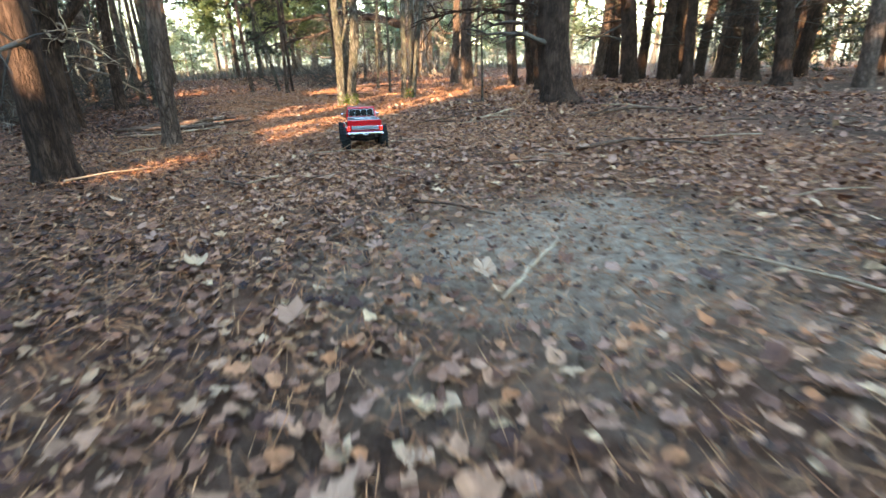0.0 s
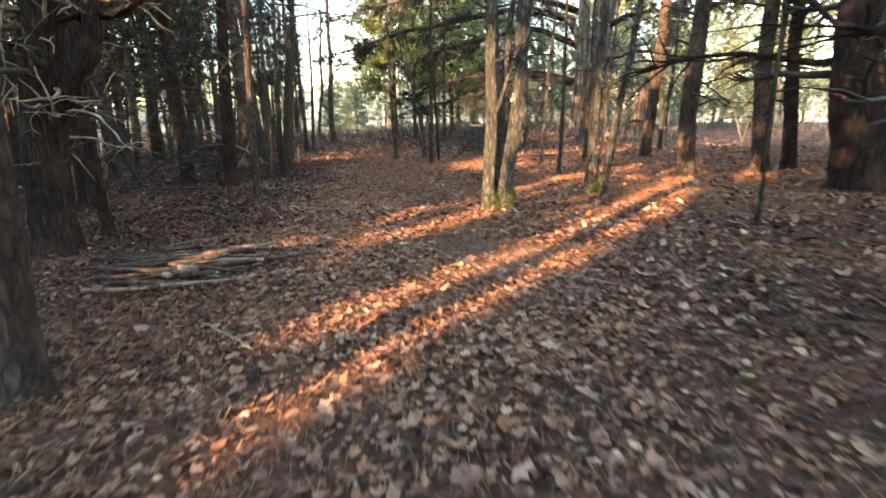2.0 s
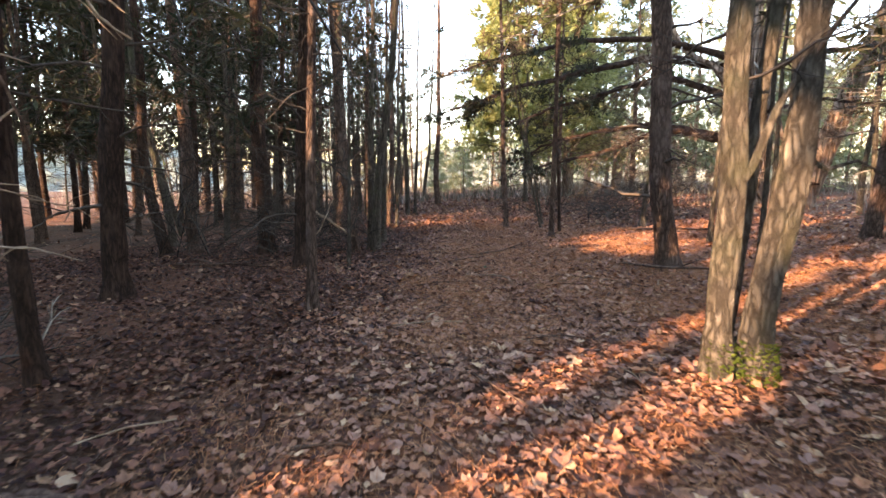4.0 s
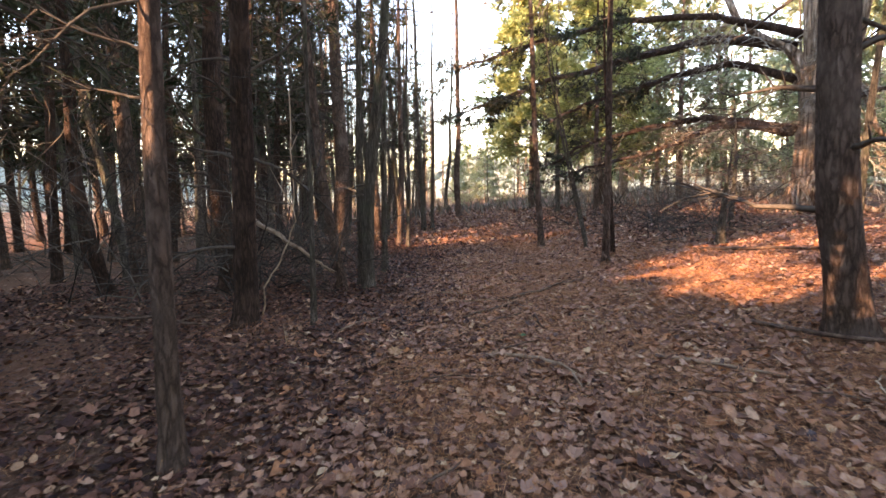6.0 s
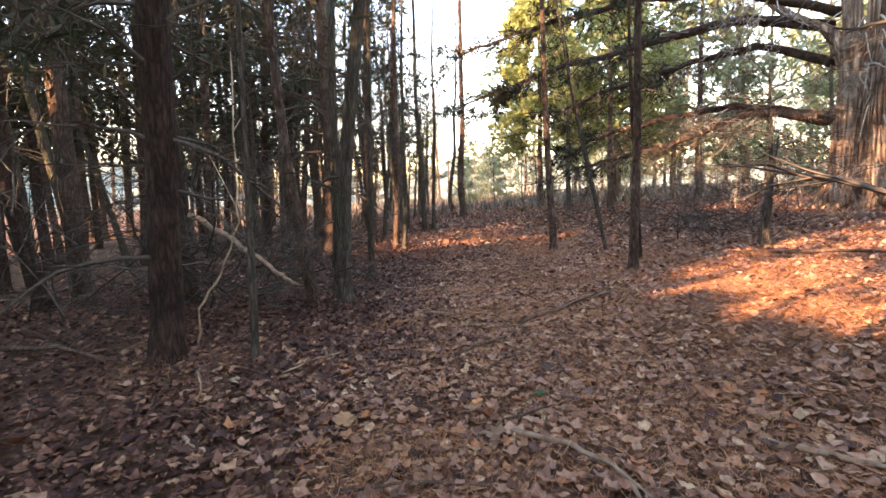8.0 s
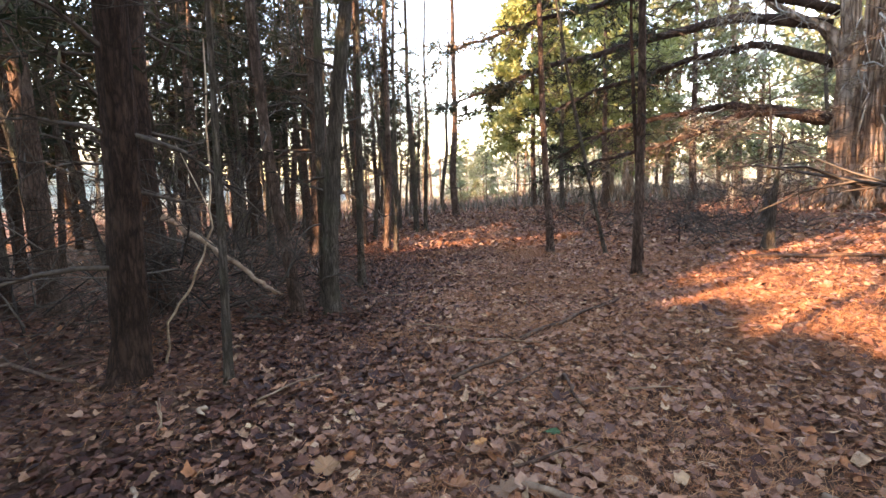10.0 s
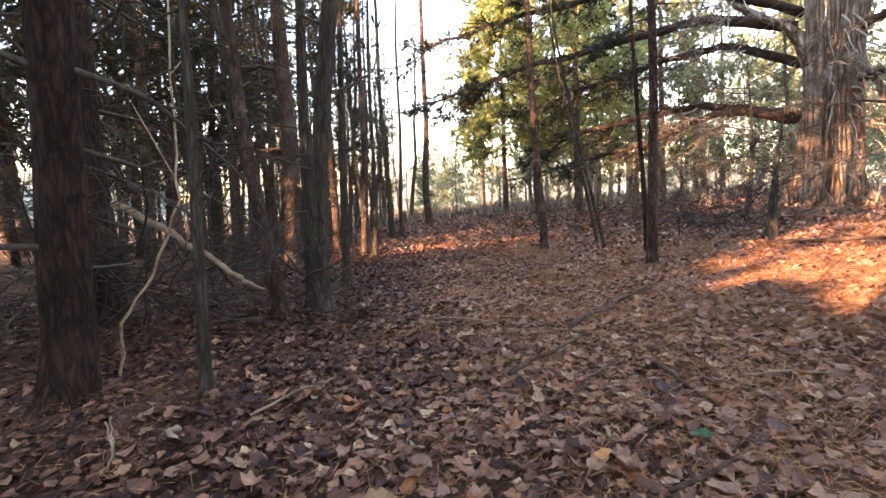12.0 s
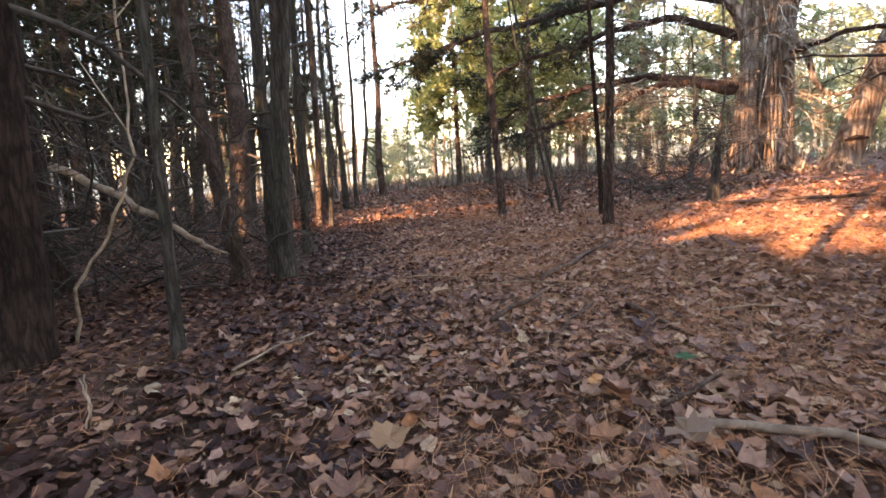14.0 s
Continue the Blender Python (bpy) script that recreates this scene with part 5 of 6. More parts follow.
# ---- fallen needles ----
def needle_litter():
    def dens(P):
        u = P[:, 0] * 0.956 - P[:, 1] * 0.292
        r = (P[:, 0] + 2.5) * 0.87 + (P[:, 1] - 5) * 0.5
        return (0.25 + 0.75 * smooth_step(-1.0, -0.4, r)) * np.clip((0.12 + 0.16 * smooth_step(4.2, 3.4, P[:, 1])) * (way_distance(P) < 1.8) + 0.25 * smooth_step(-0.7, 0.5, (P[:, 0] + 2.5) * 0.87 + (P[:, 1] - 5) * 0.5) * smooth_step(5.5, 6.5, P[:, 1]) + 0.6 * clearing(P) * np.clip(1.5 - way_distance(P) / 1.8, 0, 1) + 0.15 * np.exp(-((u + 2.8) / 0.9) ** 2) + 0.3 * smooth_step(-0.25, 0.2, r) * smooth_step(6.0, 6.8, P[:, 1]) * smooth_step(9.0, 8.0, P[:, 1]), 0, 1)
    P, g = scatter(1500000, -7.0, 1.8, -0.2, 13, dens, 23)
    n = len(P)
    yaw, L = g.uniform(0, 6.283, n), g.uniform(0.022, 0.048, n)
    z = rest(P[:, 0], P[:, 1]) + g.uniform(0.008, 0.042, n)
    dx, dy = np.cos(yaw) * L / 2, np.sin(yaw) * L / 2
    wx, wy = -np.sin(yaw) * 0.0013, np.cos(yaw) * 0.0013
    dz = g.normal(0, 0.01, n)
    V = np.stack([np.stack([P[:, 0] - dx + wx, P[:, 1] - dy + wy, z - dz], -1), np.stack([P[:, 0] + dx, P[:, 1] + dy, z + dz], -1),
                  np.stack([P[:, 0] - dx, P[:, 1] - dy, z - dz + 0.001], -1)], 1).reshape(-1, 3)
    me = bpy.data.meshes.new("needle_litter")
    me.vertices.add(len(V))
    me.vertices.foreach_set("co", V.astype(np.float32).ravel())
    me.loops.add(3 * n)
    me.loops.foreach_set("vertex_index", np.arange(3 * n, dtype=np.int32))
    me.polygons.add(n)
    me.polygons.foreach_set("loop_start", np.arange(0, 3 * n, 3, dtype=np.int32))
    me.polygons.foreach_set("loop_total", np.full(n, 3, dtype=np.int32))
    me.update(calc_edges=True)
    me.materials.append(NEEDLE_FALLEN)
    tagged(new("needle_litter", me), "fallen orange-brown pine needles on the floor", "pine needles", kind="stuff")


needle_litter()


# ---- single leaves close to the path ----
LEAF_ONE, _nt, _b = mat("single_dry_leaf", 0.6, 0, 0.35)
_oi = _nt.nodes.new("ShaderNodeObjectInfo")
_r = ramp(_nt, BROWNS + [(1.0, (0.45, 0.36, 0.1))])
_nt.links.new(_oi.outputs["Random"], _r.inputs[0])
_tc = _nt.nodes.new("ShaderNodeTexCoord")
_n = node(_nt, "ShaderNodeTexNoise", Scale=45.0, Detail=5)
_nt.links.new(_tc.outputs["Object"], _n.inputs["Vector"])
_m = _nt.nodes.new("ShaderNodeMixRGB")
_m.blend_type = "MULTIPLY"
_m.inputs[0].default_value = 0.6
_nt.links.new(_r.outputs[0], _m.inputs[1])
_nt.links.new(_n.outputs[0], _m.inputs[2])
_nt.links.new(_m.outputs[0], _b.inputs["Base Color"])


def single_leaves():
    meshes = []
    for i, (kind, curl) in enumerate((("oak", 0.35), ("maple", 0.3), ("broad", 0.5), ("oval", -0.4), ("oak", -0.3), ("maple", 0.6))):
        v, f = leaf_template(kind, curl, 50 + i, {"oak": 14, "maple": 20}.get(kind, 11))
        stem = [(-0.5, -0.012, 0.02), (-0.5, 0.012, 0.02), (-0.85, 0.006, 0.06), (-0.85, -0.006, 0.06)]
        me = bpy.data.meshes.new("leaf")
        n = len(v)
        me.from_pydata(v.tolist() + stem, [], [tuple(q) for q in f.tolist()] + [(n, n + 1, n + 2, n + 3)])
        me.materials.append(LEAF_ONE)
        meshes.append(me)
    rnd = random.Random(44)
    k = 0
    while k < 290:
        q = rnd.random() * (len(WAY) - 2)
        i = int(q)
        p = WAY[i] + (WAY[i + 1] - WAY[i]) * (q - i) + np.array([rnd.gauss(0, 0.8), rnd.gauss(0, 0.8)])
        x, y = float(p[0]), float(p[1])
        ob = new("leaf", rnd.choice(meshes))
        ob.parent = litter
        sz = rnd.choice((0.034, 0.04, 0.044, 0.048, 0.052, 0.06))
        ob.matrix_basis = pose(x, y, float(rest(x, y)) + rnd.uniform(0.022, 0.04), rnd.gauss(0, 9), rnd.gauss(0, 9), rnd.uniform(0, 360)) @ Matrix.Diagonal((sz, sz, sz, 1))
        k += 1


single_leaves()


def bright_leaf(kind, x, y, size, colour, turn, label):
    """One leaf that stands out by its colour or size, with its stalk."""
    m, nt, b = mat(kind + "_leaf_skin", 0.6, 0, 0.15)
    lo, hi = tuple(c * 0.7 for c in colour), tuple(min(0.9, c * 1.25) for c in colour)
    noise_color(m, nt, b, [(0.35, lo), (0.55, colour), (0.75, hi)], 60, (1, 1, 1), 0.4, 120, 0.002)
    v, f = leaf_template(kind, 0.35, int(size * 1000), 20)
    stem = [(-0.5, -0.014, 0.02), (-0.5, 0.014, 0.02), (-0.9, 0.008, 0.07), (-0.9, -0.008, 0.07)]
    me = bpy.data.meshes.new("fallen_leaf")
    me.from_pydata([tuple(p) for p in v.tolist()] + stem, [], [tuple(q) for q in f.tolist()] + [tuple(len(v) + i for i in range(4))])
    me.materials.append(m)
    ob = new("fallen_leaf", me)
    ob.matrix_basis = pose(x, y, float(rest(x, y)) + 0.045, 6, -8, turn) @ Matrix.Diagonal((size, size, size, 1))
    tagged(ob, label, "leaf")


bright_leaf("oval", -0.38, 3.565, 0.024, (0.75, 0.62, 0.12), 40, "small bright yellow leaf on brown litter")
bright_leaf("oval", -3.307, 7.125, 0.045, (0.045, 0.11, 0.045), 20, "small green leaf among brown leaves")
bright_leaf("oak", -3.3, 6.845, 0.08, (0.25, 0.135, 0.08), 15, "large pale tan oak leaf lying by a stick")
bright_leaf("maple", -3.74, 6.72, 0.075, (0.36, 0.18, 0.09), 110, "large tan leaf lying on dark leaves")
bright_leaf("oval", -3.455, 7.0, 0.04, (0.6, 0.25, 0.09), 70, "small orange leaf on the path")


# ---- sticks, twigs and the pile of cut branches ----
def stick(name, pts, r, material, label, category, group="", seed=1, forks=0, sides=8, rough=0.14):
    """A crooked stick through a few points given as x, y and height over the floor."""
    rnd = random.Random(seed)
    base = pts[0]
    o = Vector((base[0], base[1], float(rest(base[0], base[1]))))
    P = []
    for (ax, ay, az), (bx, by, bz) in zip(pts[:-1], pts[1:]):
        for k in range(4):
            t = k / 4
            x, y = ax + (bx - ax) * t, ay + (by - ay) * t
            j = r * (0.5 if r > 0.006 and name == "branch_log" else 1.3)
            P.append(Vector((x + rnd.uniform(-j, j), y + rnd.uniform(-j, j), float(rest(x, y)) + az + (bz - az) * t)) - o)
    x, y, z = pts[-1]
    P.append(Vector((x, y, float(rest(x, y)) + z)) - o)
    S = Shape()
    n = len(P)
    S.tube(P, [r * (1 - 0.5 * i / n) for i in range(n)], sides, True, rough, rnd)
    ob = add(name, S, material)
    ob.location = o
    for k in range(forks):
        i = rnd.randrange(1, n - 1)
        d = (P[i + 1] - P[i]).normalized() + Vector((rnd.uniform(-1, 1), rnd.uniform(-1, 1), rnd.uniform(0, 0.3)))
        F2 = Shape()
        L = (P[-1] - P[0]).length * rnd.uniform(0.15, 0.3)
        F2.tube([P[i], P[i] + d.normalized() * L * 0.5, P[i] + d.normalized() * L], [r * 0.5, r * 0.4, r * 0.15], 5, True, rough, rnd)
        add("side_twig", F2, material, ob)
    return tagged(ob, label, category, group)


def log_pile():
    """A low pile of broken branches and split pieces, dark bark with pale ends."""
    rnd = random.Random(12)
    for i in range(48):
        q = i / 47
        cx, cy = -2.49 + rnd.uniform(-.26, .26), 3.72 + 0.52 * q + rnd.uniform(-.03, .03)
        a = radians(27 + rnd.gauss(0, 13))
        short = rnd.random() < 0.6
        L = (rnd.uniform(0.1, 0.24) if short else rnd.uniform(0.32, 0.72)) / 2
        r = rnd.uniform(0.009, 0.016) if short else rnd.uniform(0.005, 0.012)
        layer = 0.018 + r + rnd.choice((0, 0, 0.02, 0.035))
        pale = rnd.random() < 0.3
        dx, dy = L * math.cos(a), L * math.sin(a)
        log = stick("branch_log", [(cx - dx, cy - dy, layer), (cx, cy, layer + rnd.uniform(0, .012)), (cx + dx, cy + dy, layer + rnd.uniform(-.005, .02))],
                    r, (WOOD_CUT if i % 2 else WOOD_TAN) if pale else BARK_BRANCH, "pale split branch lying in a low pile" if pale else "dark barked branch lying in a low pile", "log", "pile of cut branches", 100 + i, 1 if i % 6 == 0 else 0, 9, 0.12)
        if r > 0.009 and not pale:
            E = Shape()
            v = log.data.vertices
            tip, back = Vector(v[len(v) - 3].co), Vector(v[2].co)
            d = (tip - back).normalized()
            E.tube([tip - d * 0.006, tip + d * 0.002], [r * 0.5, r * 0.42], 8)
            add("cut_end", E, WOOD_CUT, log, "pale cut end")


log_pile()
stick("fallen_branch", [(-3.81, 7.9, 0.03), (-3.77, 8.37, 0.04), (-3.7, 8.95, 0.03)], 0.011, BARK_BRANCH, "crooked brown branch lying across the path", "branch", "", 51, 1)
stick("fallen_branch", [(-3.47, 7.56, 0.035), (-3.4, 7.46, 0.04), (-3.31, 7.36, 0.03)], 0.008, BARK_BRANCH, "short broken stick with a pale end on the litter", "branch", "", 52)
stick("fallen_branch", [(-4.32, 6.88, 0.03), (-4.32, 7.02, 0.04), (-4.3, 7.18, 0.03)], 0.004, WOOD_TAN, "thin pale stick lying on dark leaves", "branch", "", 53)
BR = "bare fallen branch lying on the leaf litter"
stick("fallen_branch", [(-3.80, 7.36, 0.03), (-3.76, 7.6, 0.035), (-3.72, 7.84, 0.03)], 0.008, BARK_BRANCH, BR, "branch", "", 4, 1)
stick("fallen_branch", [(-3.32, 6.91, 0.025), (-3.12, 6.9, 0.035), (-2.97, 6.86, 0.035), (-2.88, 6.76, 0.02)], 0.008, WOOD_TAN, BR, "branch", "", 5, 1)
stick("fallen_branch", [(-2.75, 7.2, 0.025), (-2.55, 7.18, 0.03), (-2.3, 7.2, 0.03)], 0.009, WOOD_TAN, BR, "branch", "", 6, 1)
stick("fallen_branch", [(-2.5, 7.9, 0.03), (-2.1, 7.7, 0.05), (-1.7, 7.75, 0.03)], 0.012, BARK_BRANCH, BR, "branch", "", 7, 2)
stick("fallen_branch", [(-3.2, 10.6, 0.04), (-2.6, 10.9, 0.06), (-1.9, 11.0, 0.05)], 0.02, BARK_BRANCH, BR, "branch", "", 8, 2)
stick("fallen_branch", [(-6.3, 6.25, 0.03), (-5.8, 6.5, 0.05), (-5.2, 6.6, 0.03)], 0.014, BARK_BRANCH, BR, "branch", "", 9, 2)
stick("fallen_branch", [(0.35, 2.2, 0.03), (0.6, 2.35, 0.05), (0.95, 2.3, 0.03)], 0.01, BARK_BRANCH, BR, "branch", "", 10, 2)
stick("fallen_branch", [(0.6, 3.4, 0.03), (0.95, 3.5, 0.04), (1.3, 3.45, 0.03)], 0.012, BARK_BRANCH, BR, "branch", "", 14, 2)
stick("fallen_branch", [(-0.15, 3.5, 0.02), (0.1, 3.75, 0.05), (0.2, 4.0, 0.03)], 0.008, WOOD_CUT, BR, "branch", "", 15, 1)
for k, (line, r) in enumerate(((((-0.42, 3.54), (-0.28, 3.6), (-0.11, 3.73)), 0.005), (((-0.33, 3.43), (-0.28, 3.4), (-0.2, 3.38)), 0.004),
                               (((-0.47, 3.2), (-0.44, 3.32), (-0.4, 3.4)), 0.003), (((-0.24, 3.88), (-0.18, 3.9), (-0.06, 3.9)), 0.005))):
    stick("fallen_branch", [(x, y, 0.045) for x, y in line], r, BARK_BRANCH, "thin brown twig lying on needles and leaves", "branch", "", 60 + k, 1)
CH = "pale splintered wood chip standing in the leaves"
stick("wood_chip", [(-4.40, 6.60, 0.0), (-4.42, 6.61, 0.05), (-4.44, 6.62, 0.10)], 0.003, WOOD_CUT, CH, "wood chip", "", 11)
stick("wood_chip", [(-4.37, 6.575, 0.0), (-4.37, 6.59, 0.05), (-4.42, 6.60, 0.10)], 0.003, WOOD_CUT, CH, "wood chip", "", 12)
stick("wood_chip", [(-4.41, 6.74, 0.03), (-4.38, 6.72, 0.035), (-4.34, 6.7, 0.03)], 0.009, WOOD_CUT, "short pale wood chip on the leaf litter", "wood chip", "", 13)
stick("wood_chip", [(-4.10, 6.41, 0.02), (-4.02, 6.39, 0.03), (-3.95, 6.4, 0.02)], 0.006, WOOD_CUT, "thin pale splinter on the leaf litter", "wood chip", "", 16)


def loose_twigs():
    rnd = random.Random(31)
    for k in range(110):
        q = rnd.random() * (len(WAY) - 1.6)
        i = int(q)
        p = WAY[i] + (WAY[i + 1] - WAY[i]) * (q - i) + np.array([rnd.gauss(0, 1.3), rnd.gauss(0, 1.3)])
        a, L = rnd.uniform(0, 6.28), rnd.uniform(0.06, 0.2)
        x, y, dx, dy = float(p[0]), float(p[1]), math.cos(a) * L, math.sin(a) * L
        stick("twig", [(x - dx, y - dy, 0.03), (x + rnd.uniform(-.02, .02), y + rnd.uniform(-.02, .02), 0.04), (x + dx, y + dy, 0.03)],
              rnd.uniform(0.0025, 0.005), WOOD_CUT if k % 3 == 0 else BARK_BRANCH, "short dry twig on the leaf litter", "twig", "twigs on the floor", 200 + k, 1 if k % 3 == 0 else 0, 5)


loose_twigs()


# ---- the fallen limb propped in brush, and the pale bent sapling ----
stick("fallen_limb", [(-6.0, 7.34, 0.7), (-5.75, 7.41, 0.56), (-5.5, 7.47, 0.42), (-5.32, 7.52, 0.3), (-5.2, 7.56, 0.22)], 0.02, WOOD_TAN, "pale broken limb propped up in dead brush", "branch", "", 41, 1, 10)
stick("sapling", [(-5.13, 6.93, -0.02), (-5.14, 6.96, 0.2), (-5.08, 7.05, 0.36), (-4.99, 7.12, 0.62), (-5.05, 7.15, 0.95), (-5.1, 7.2, 1.5)], 0.0065, WOOD_CUT, "pale bent dead sapling rising from the leaves", "sapling", "", 42, 2)


def brush(x, y, rx, ry, h, n, seed, label, material=TWIG, name="brushwood"):
    """A tangle of dead branches."""
    rnd = random.Random(seed)
    S, N = Shape(), Shape()
    for k in range(n):
        a, q = rnd.uniform(0, 6.28), math.sqrt(rnd.random())
        px, py = math.cos(a) * rx * q, math.sin(a) * ry * q
        z = float(rest(x + px, y + py) - rest(x, y))
        d = Vector((rnd.uniform(-1, 1), rnd.uniform(-1, 1), rnd.uniform(-0.1, 1.1)))
        spray(S, N, rnd, Vector((px, py, z + 0.02 + rnd.random() * h * 0.5)), d, rnd.uniform(0.3, 0.9) * h * 1.2, rnd.uniform(0.003, 0.008), 0.1, 11, False, 0.1, 0)
    ob = add(name, S, material)
    ob.location = (x, y, float(rest(x, y)))
    return tagged(ob, label, "brush", kind="stuff")


brush(-5.75, 7.95, 0.5, 0.5, 0.6, 60, 1, "tangle of dark dead branches between the trunks")
brush(-6.45, 7.75, 0.5, 0.5, 1.5, 44, 9, "tall tangle of dark dead boughs round a trunk")
brush(-7.0, 6.6, 0.6, 0.4, 1.5, 60, 10, "tall tangle of dark dead boughs round a trunk")
brush(-6.1, 7.4, 0.45, 0.5, 0.9, 60, 2, "tangle of dark dead branches between the trunks")
brush(-3.5, 11.8, 0.5, 0.6, 0.6, 50, 3, "tangle of dead boughs on the floor beside the path")
brush(-3.5, 13.2, 0.9, 0.8, 0.9, 90, 4, "tangle of dead boughs on the floor beside the path")
brush(-1.0, 14.9, 1.3, 0.7, 0.4, 26, 5, "low tangle of dead boughs at the cedar's foot", TWIG_PALE)
brush(-4.35, 4.25, 0.5, 0.45, 0.5, 34, 6, "dark dead twigs round a trunk")
brush(-3.9, 4.2, 0.3, 0.3, 0.35, 4, 7, "pale dead twigs round a dark trunk", TWIG_PALE)
brush(-5.0, 12.4, 0.9, 0.9, 0.8, 50, 8, "thin dead undergrowth beside the path")


# ---- the model truck ----
def simple(name, color, rough, metal=0.0, spec=0.5, coat=0.0, vary=0.25, scale=40):
    m, nt, b = mat(name, rough, metal, spec)
    b.inputs["Coat Weight"].default_value = coat
    b.inputs["Coat Roughness"].default_value = 0.08
    lo = tuple(c * (1 - vary) for c in color)
    noise_color(m, nt, b, [(0.35, lo), (0.65, color)], scale, (1, 1, 1), 0.05, scale * 3, 0.001)
    return m


RED = simple("red_paint", (0.5, 0.006, 0.01), 0.22, 0, 0.5, 0.8, 0.15)
DARKRED = simple("dark_red_paint", (0.17, 0.006, 0.012), 0.35, 0, 0.5, 0.4, 0.15)
BLACK = simple("black_vinyl", (0.013, 0.016, 0.019), 0.5, 0, 0.3, 0.0, 0.3, 90)
RUBBER = simple("tyre_rubber", (0.018, 0.018, 0.018), 0.85, 0, 0.25, 0.0, 0.4, 120)
CHROME = simple("chrome", (0.72, 0.74, 0.76), 0.16, 1.0, 0.5, 0.0, 0.12, 60)
SILVER = simple("silver_trim", (0.42, 0.42, 0.41), 0.4, 0.7, 0.5, 0.0, 0.3, 140)
WHITE = simple("white_decal", (0.75, 0.75, 0.75), 0.5, 0, 0.4, 0.0, 0.1, 90)
GLASS = simple("black_window", (0.008, 0.009, 0.01), 0.08, 0, 0.6, 0.0, 0.2, 20)
LAMP_RED = simple("red_lens", (0.6, 0.012, 0.008), 0.15, 0, 0.6, 0.5, 0.3, 80)
LAMP_RED.node_tree.nodes["Principled BSDF"].inputs["Emission Color"].default_value = (1.0, 0.025, 0.012, 1)
LAMP_RED.node_tree.nodes["Principled BSDF"].inputs["Emission Strength"].default_value = 0.25
LAMP_WHITE = simple("clear_lens", (0.8, 0.8, 0.78), 0.1, 0, 0.6, 0.5, 0.1, 80)
DARKMETAL = simple("dark_chassis", (0.03, 0.03, 0.032), 0.6, 0.3, 0.4, 0.0, 0.4, 90)


def block(x0, x1, y0, y1, z0, z1, bevel=0.004, taper=None, seg=2):
    """A bevelled block; taper moves the top: (x inset, front inset, back inset)."""
    bm = bmesh.new()
    bmesh.ops.create_cube(bm, size=1)
    for v in bm.verts:
        top = v.co.z > 0
        v.co = Vector((x0 if v.co.x < 0 else x1, y0 if v.co.y < 0 else y1, z1 if top else z0))
        if taper and top:
            ix, fy, by = taper
            v.co.x += ix if v.co.x == x0 or abs(v.co.x - x0) < 1e-6 else -ix
            v.co.y += by if abs(v.co.y - y0) < 1e-6 else -fy
    if bevel:
        bmesh.ops.bevel(bm, geom=list(bm.edges), offset=bevel, segments=seg, profile=0.6, affect="EDGES")
    return bm


def wheel_part(root, x, y, r, w):
    hub = Shape()
    n = 28
    prof = [(-w / 2, 0.62 * r), (-w / 2, 0.86 * r), (-w * 0.36, 0.97 * r), (0, r), (w * 0.36, 0.97 * r), (w / 2, 0.86 * r), (w / 2, 0.62 * r)]
    for px, pr in prof:
        for j in range(n):
            a = 2 * math.pi * j / n
            k = pr * (0.955 if (j % 2 and pr > 0.9 * r) else 1)
            hub.v.append(Vector((px + (0.003 * (j % 4 - 1.5) if pr > 0.9 * r else 0), math.cos(a) * k, math.sin(a) * k)))
    hub.n = len(hub.v)
    m = len(prof)
    for i in range(m):
        for j in range(n):
            i2, j2 = (i + 1) % m, (j + 1) % n
            hub.f.append((i * n + j, i * n + j2, i2 * n + j2, i2 * n + j))
    wheel = new("wheel")
    wheel.parent = root
    wheel.location = (x, y, r)
    add("tyre", hub, RUBBER, wheel, "black knobbly rubber tyre", False)
    lug = bmesh.new()
    for j in range(22):
        for sx in (-1, 1):
            a = 2 * math.pi * (j + 0.25 * sx) / 22
            mtx = Matrix.Rotation(a, 4, "X") @ Matrix.Translation((sx * w * 0.3, 0, r * 0.99)) @ Matrix.Diagonal((w * 0.36, r * 0.13, r * 0.09, 1))
            bmesh.ops.create_cube(lug, size=1, matrix=mtx)
    part("tread", lug, RUBBER, wheel)
    bm = bmesh.new()
    bmesh.ops.create_cone(bm, cap_ends=True, segments=24, radius1=0.6 * r, radius2=0.6 * r, depth=w * 0.8, matrix=Matrix.Rotation(radians(90), 4, "Y"))
    part("rim", bm, CHROME, wheel, "silver wheel rim", True)
    for sx in (-1, 1):
        bm = bmesh.new()
        bmesh.ops.create_cone(bm, cap_ends=True, segments=12, radius1=0.22 * r, radius2=0.14 * r, depth=w * 0.12, matrix=Matrix.Translation((sx * w * 0.42, 0, 0)) @ Matrix.Rotation(radians(90 * sx), 4, "Y"))
        part("hub_cap", bm, DARKMETAL, wheel, "", True)


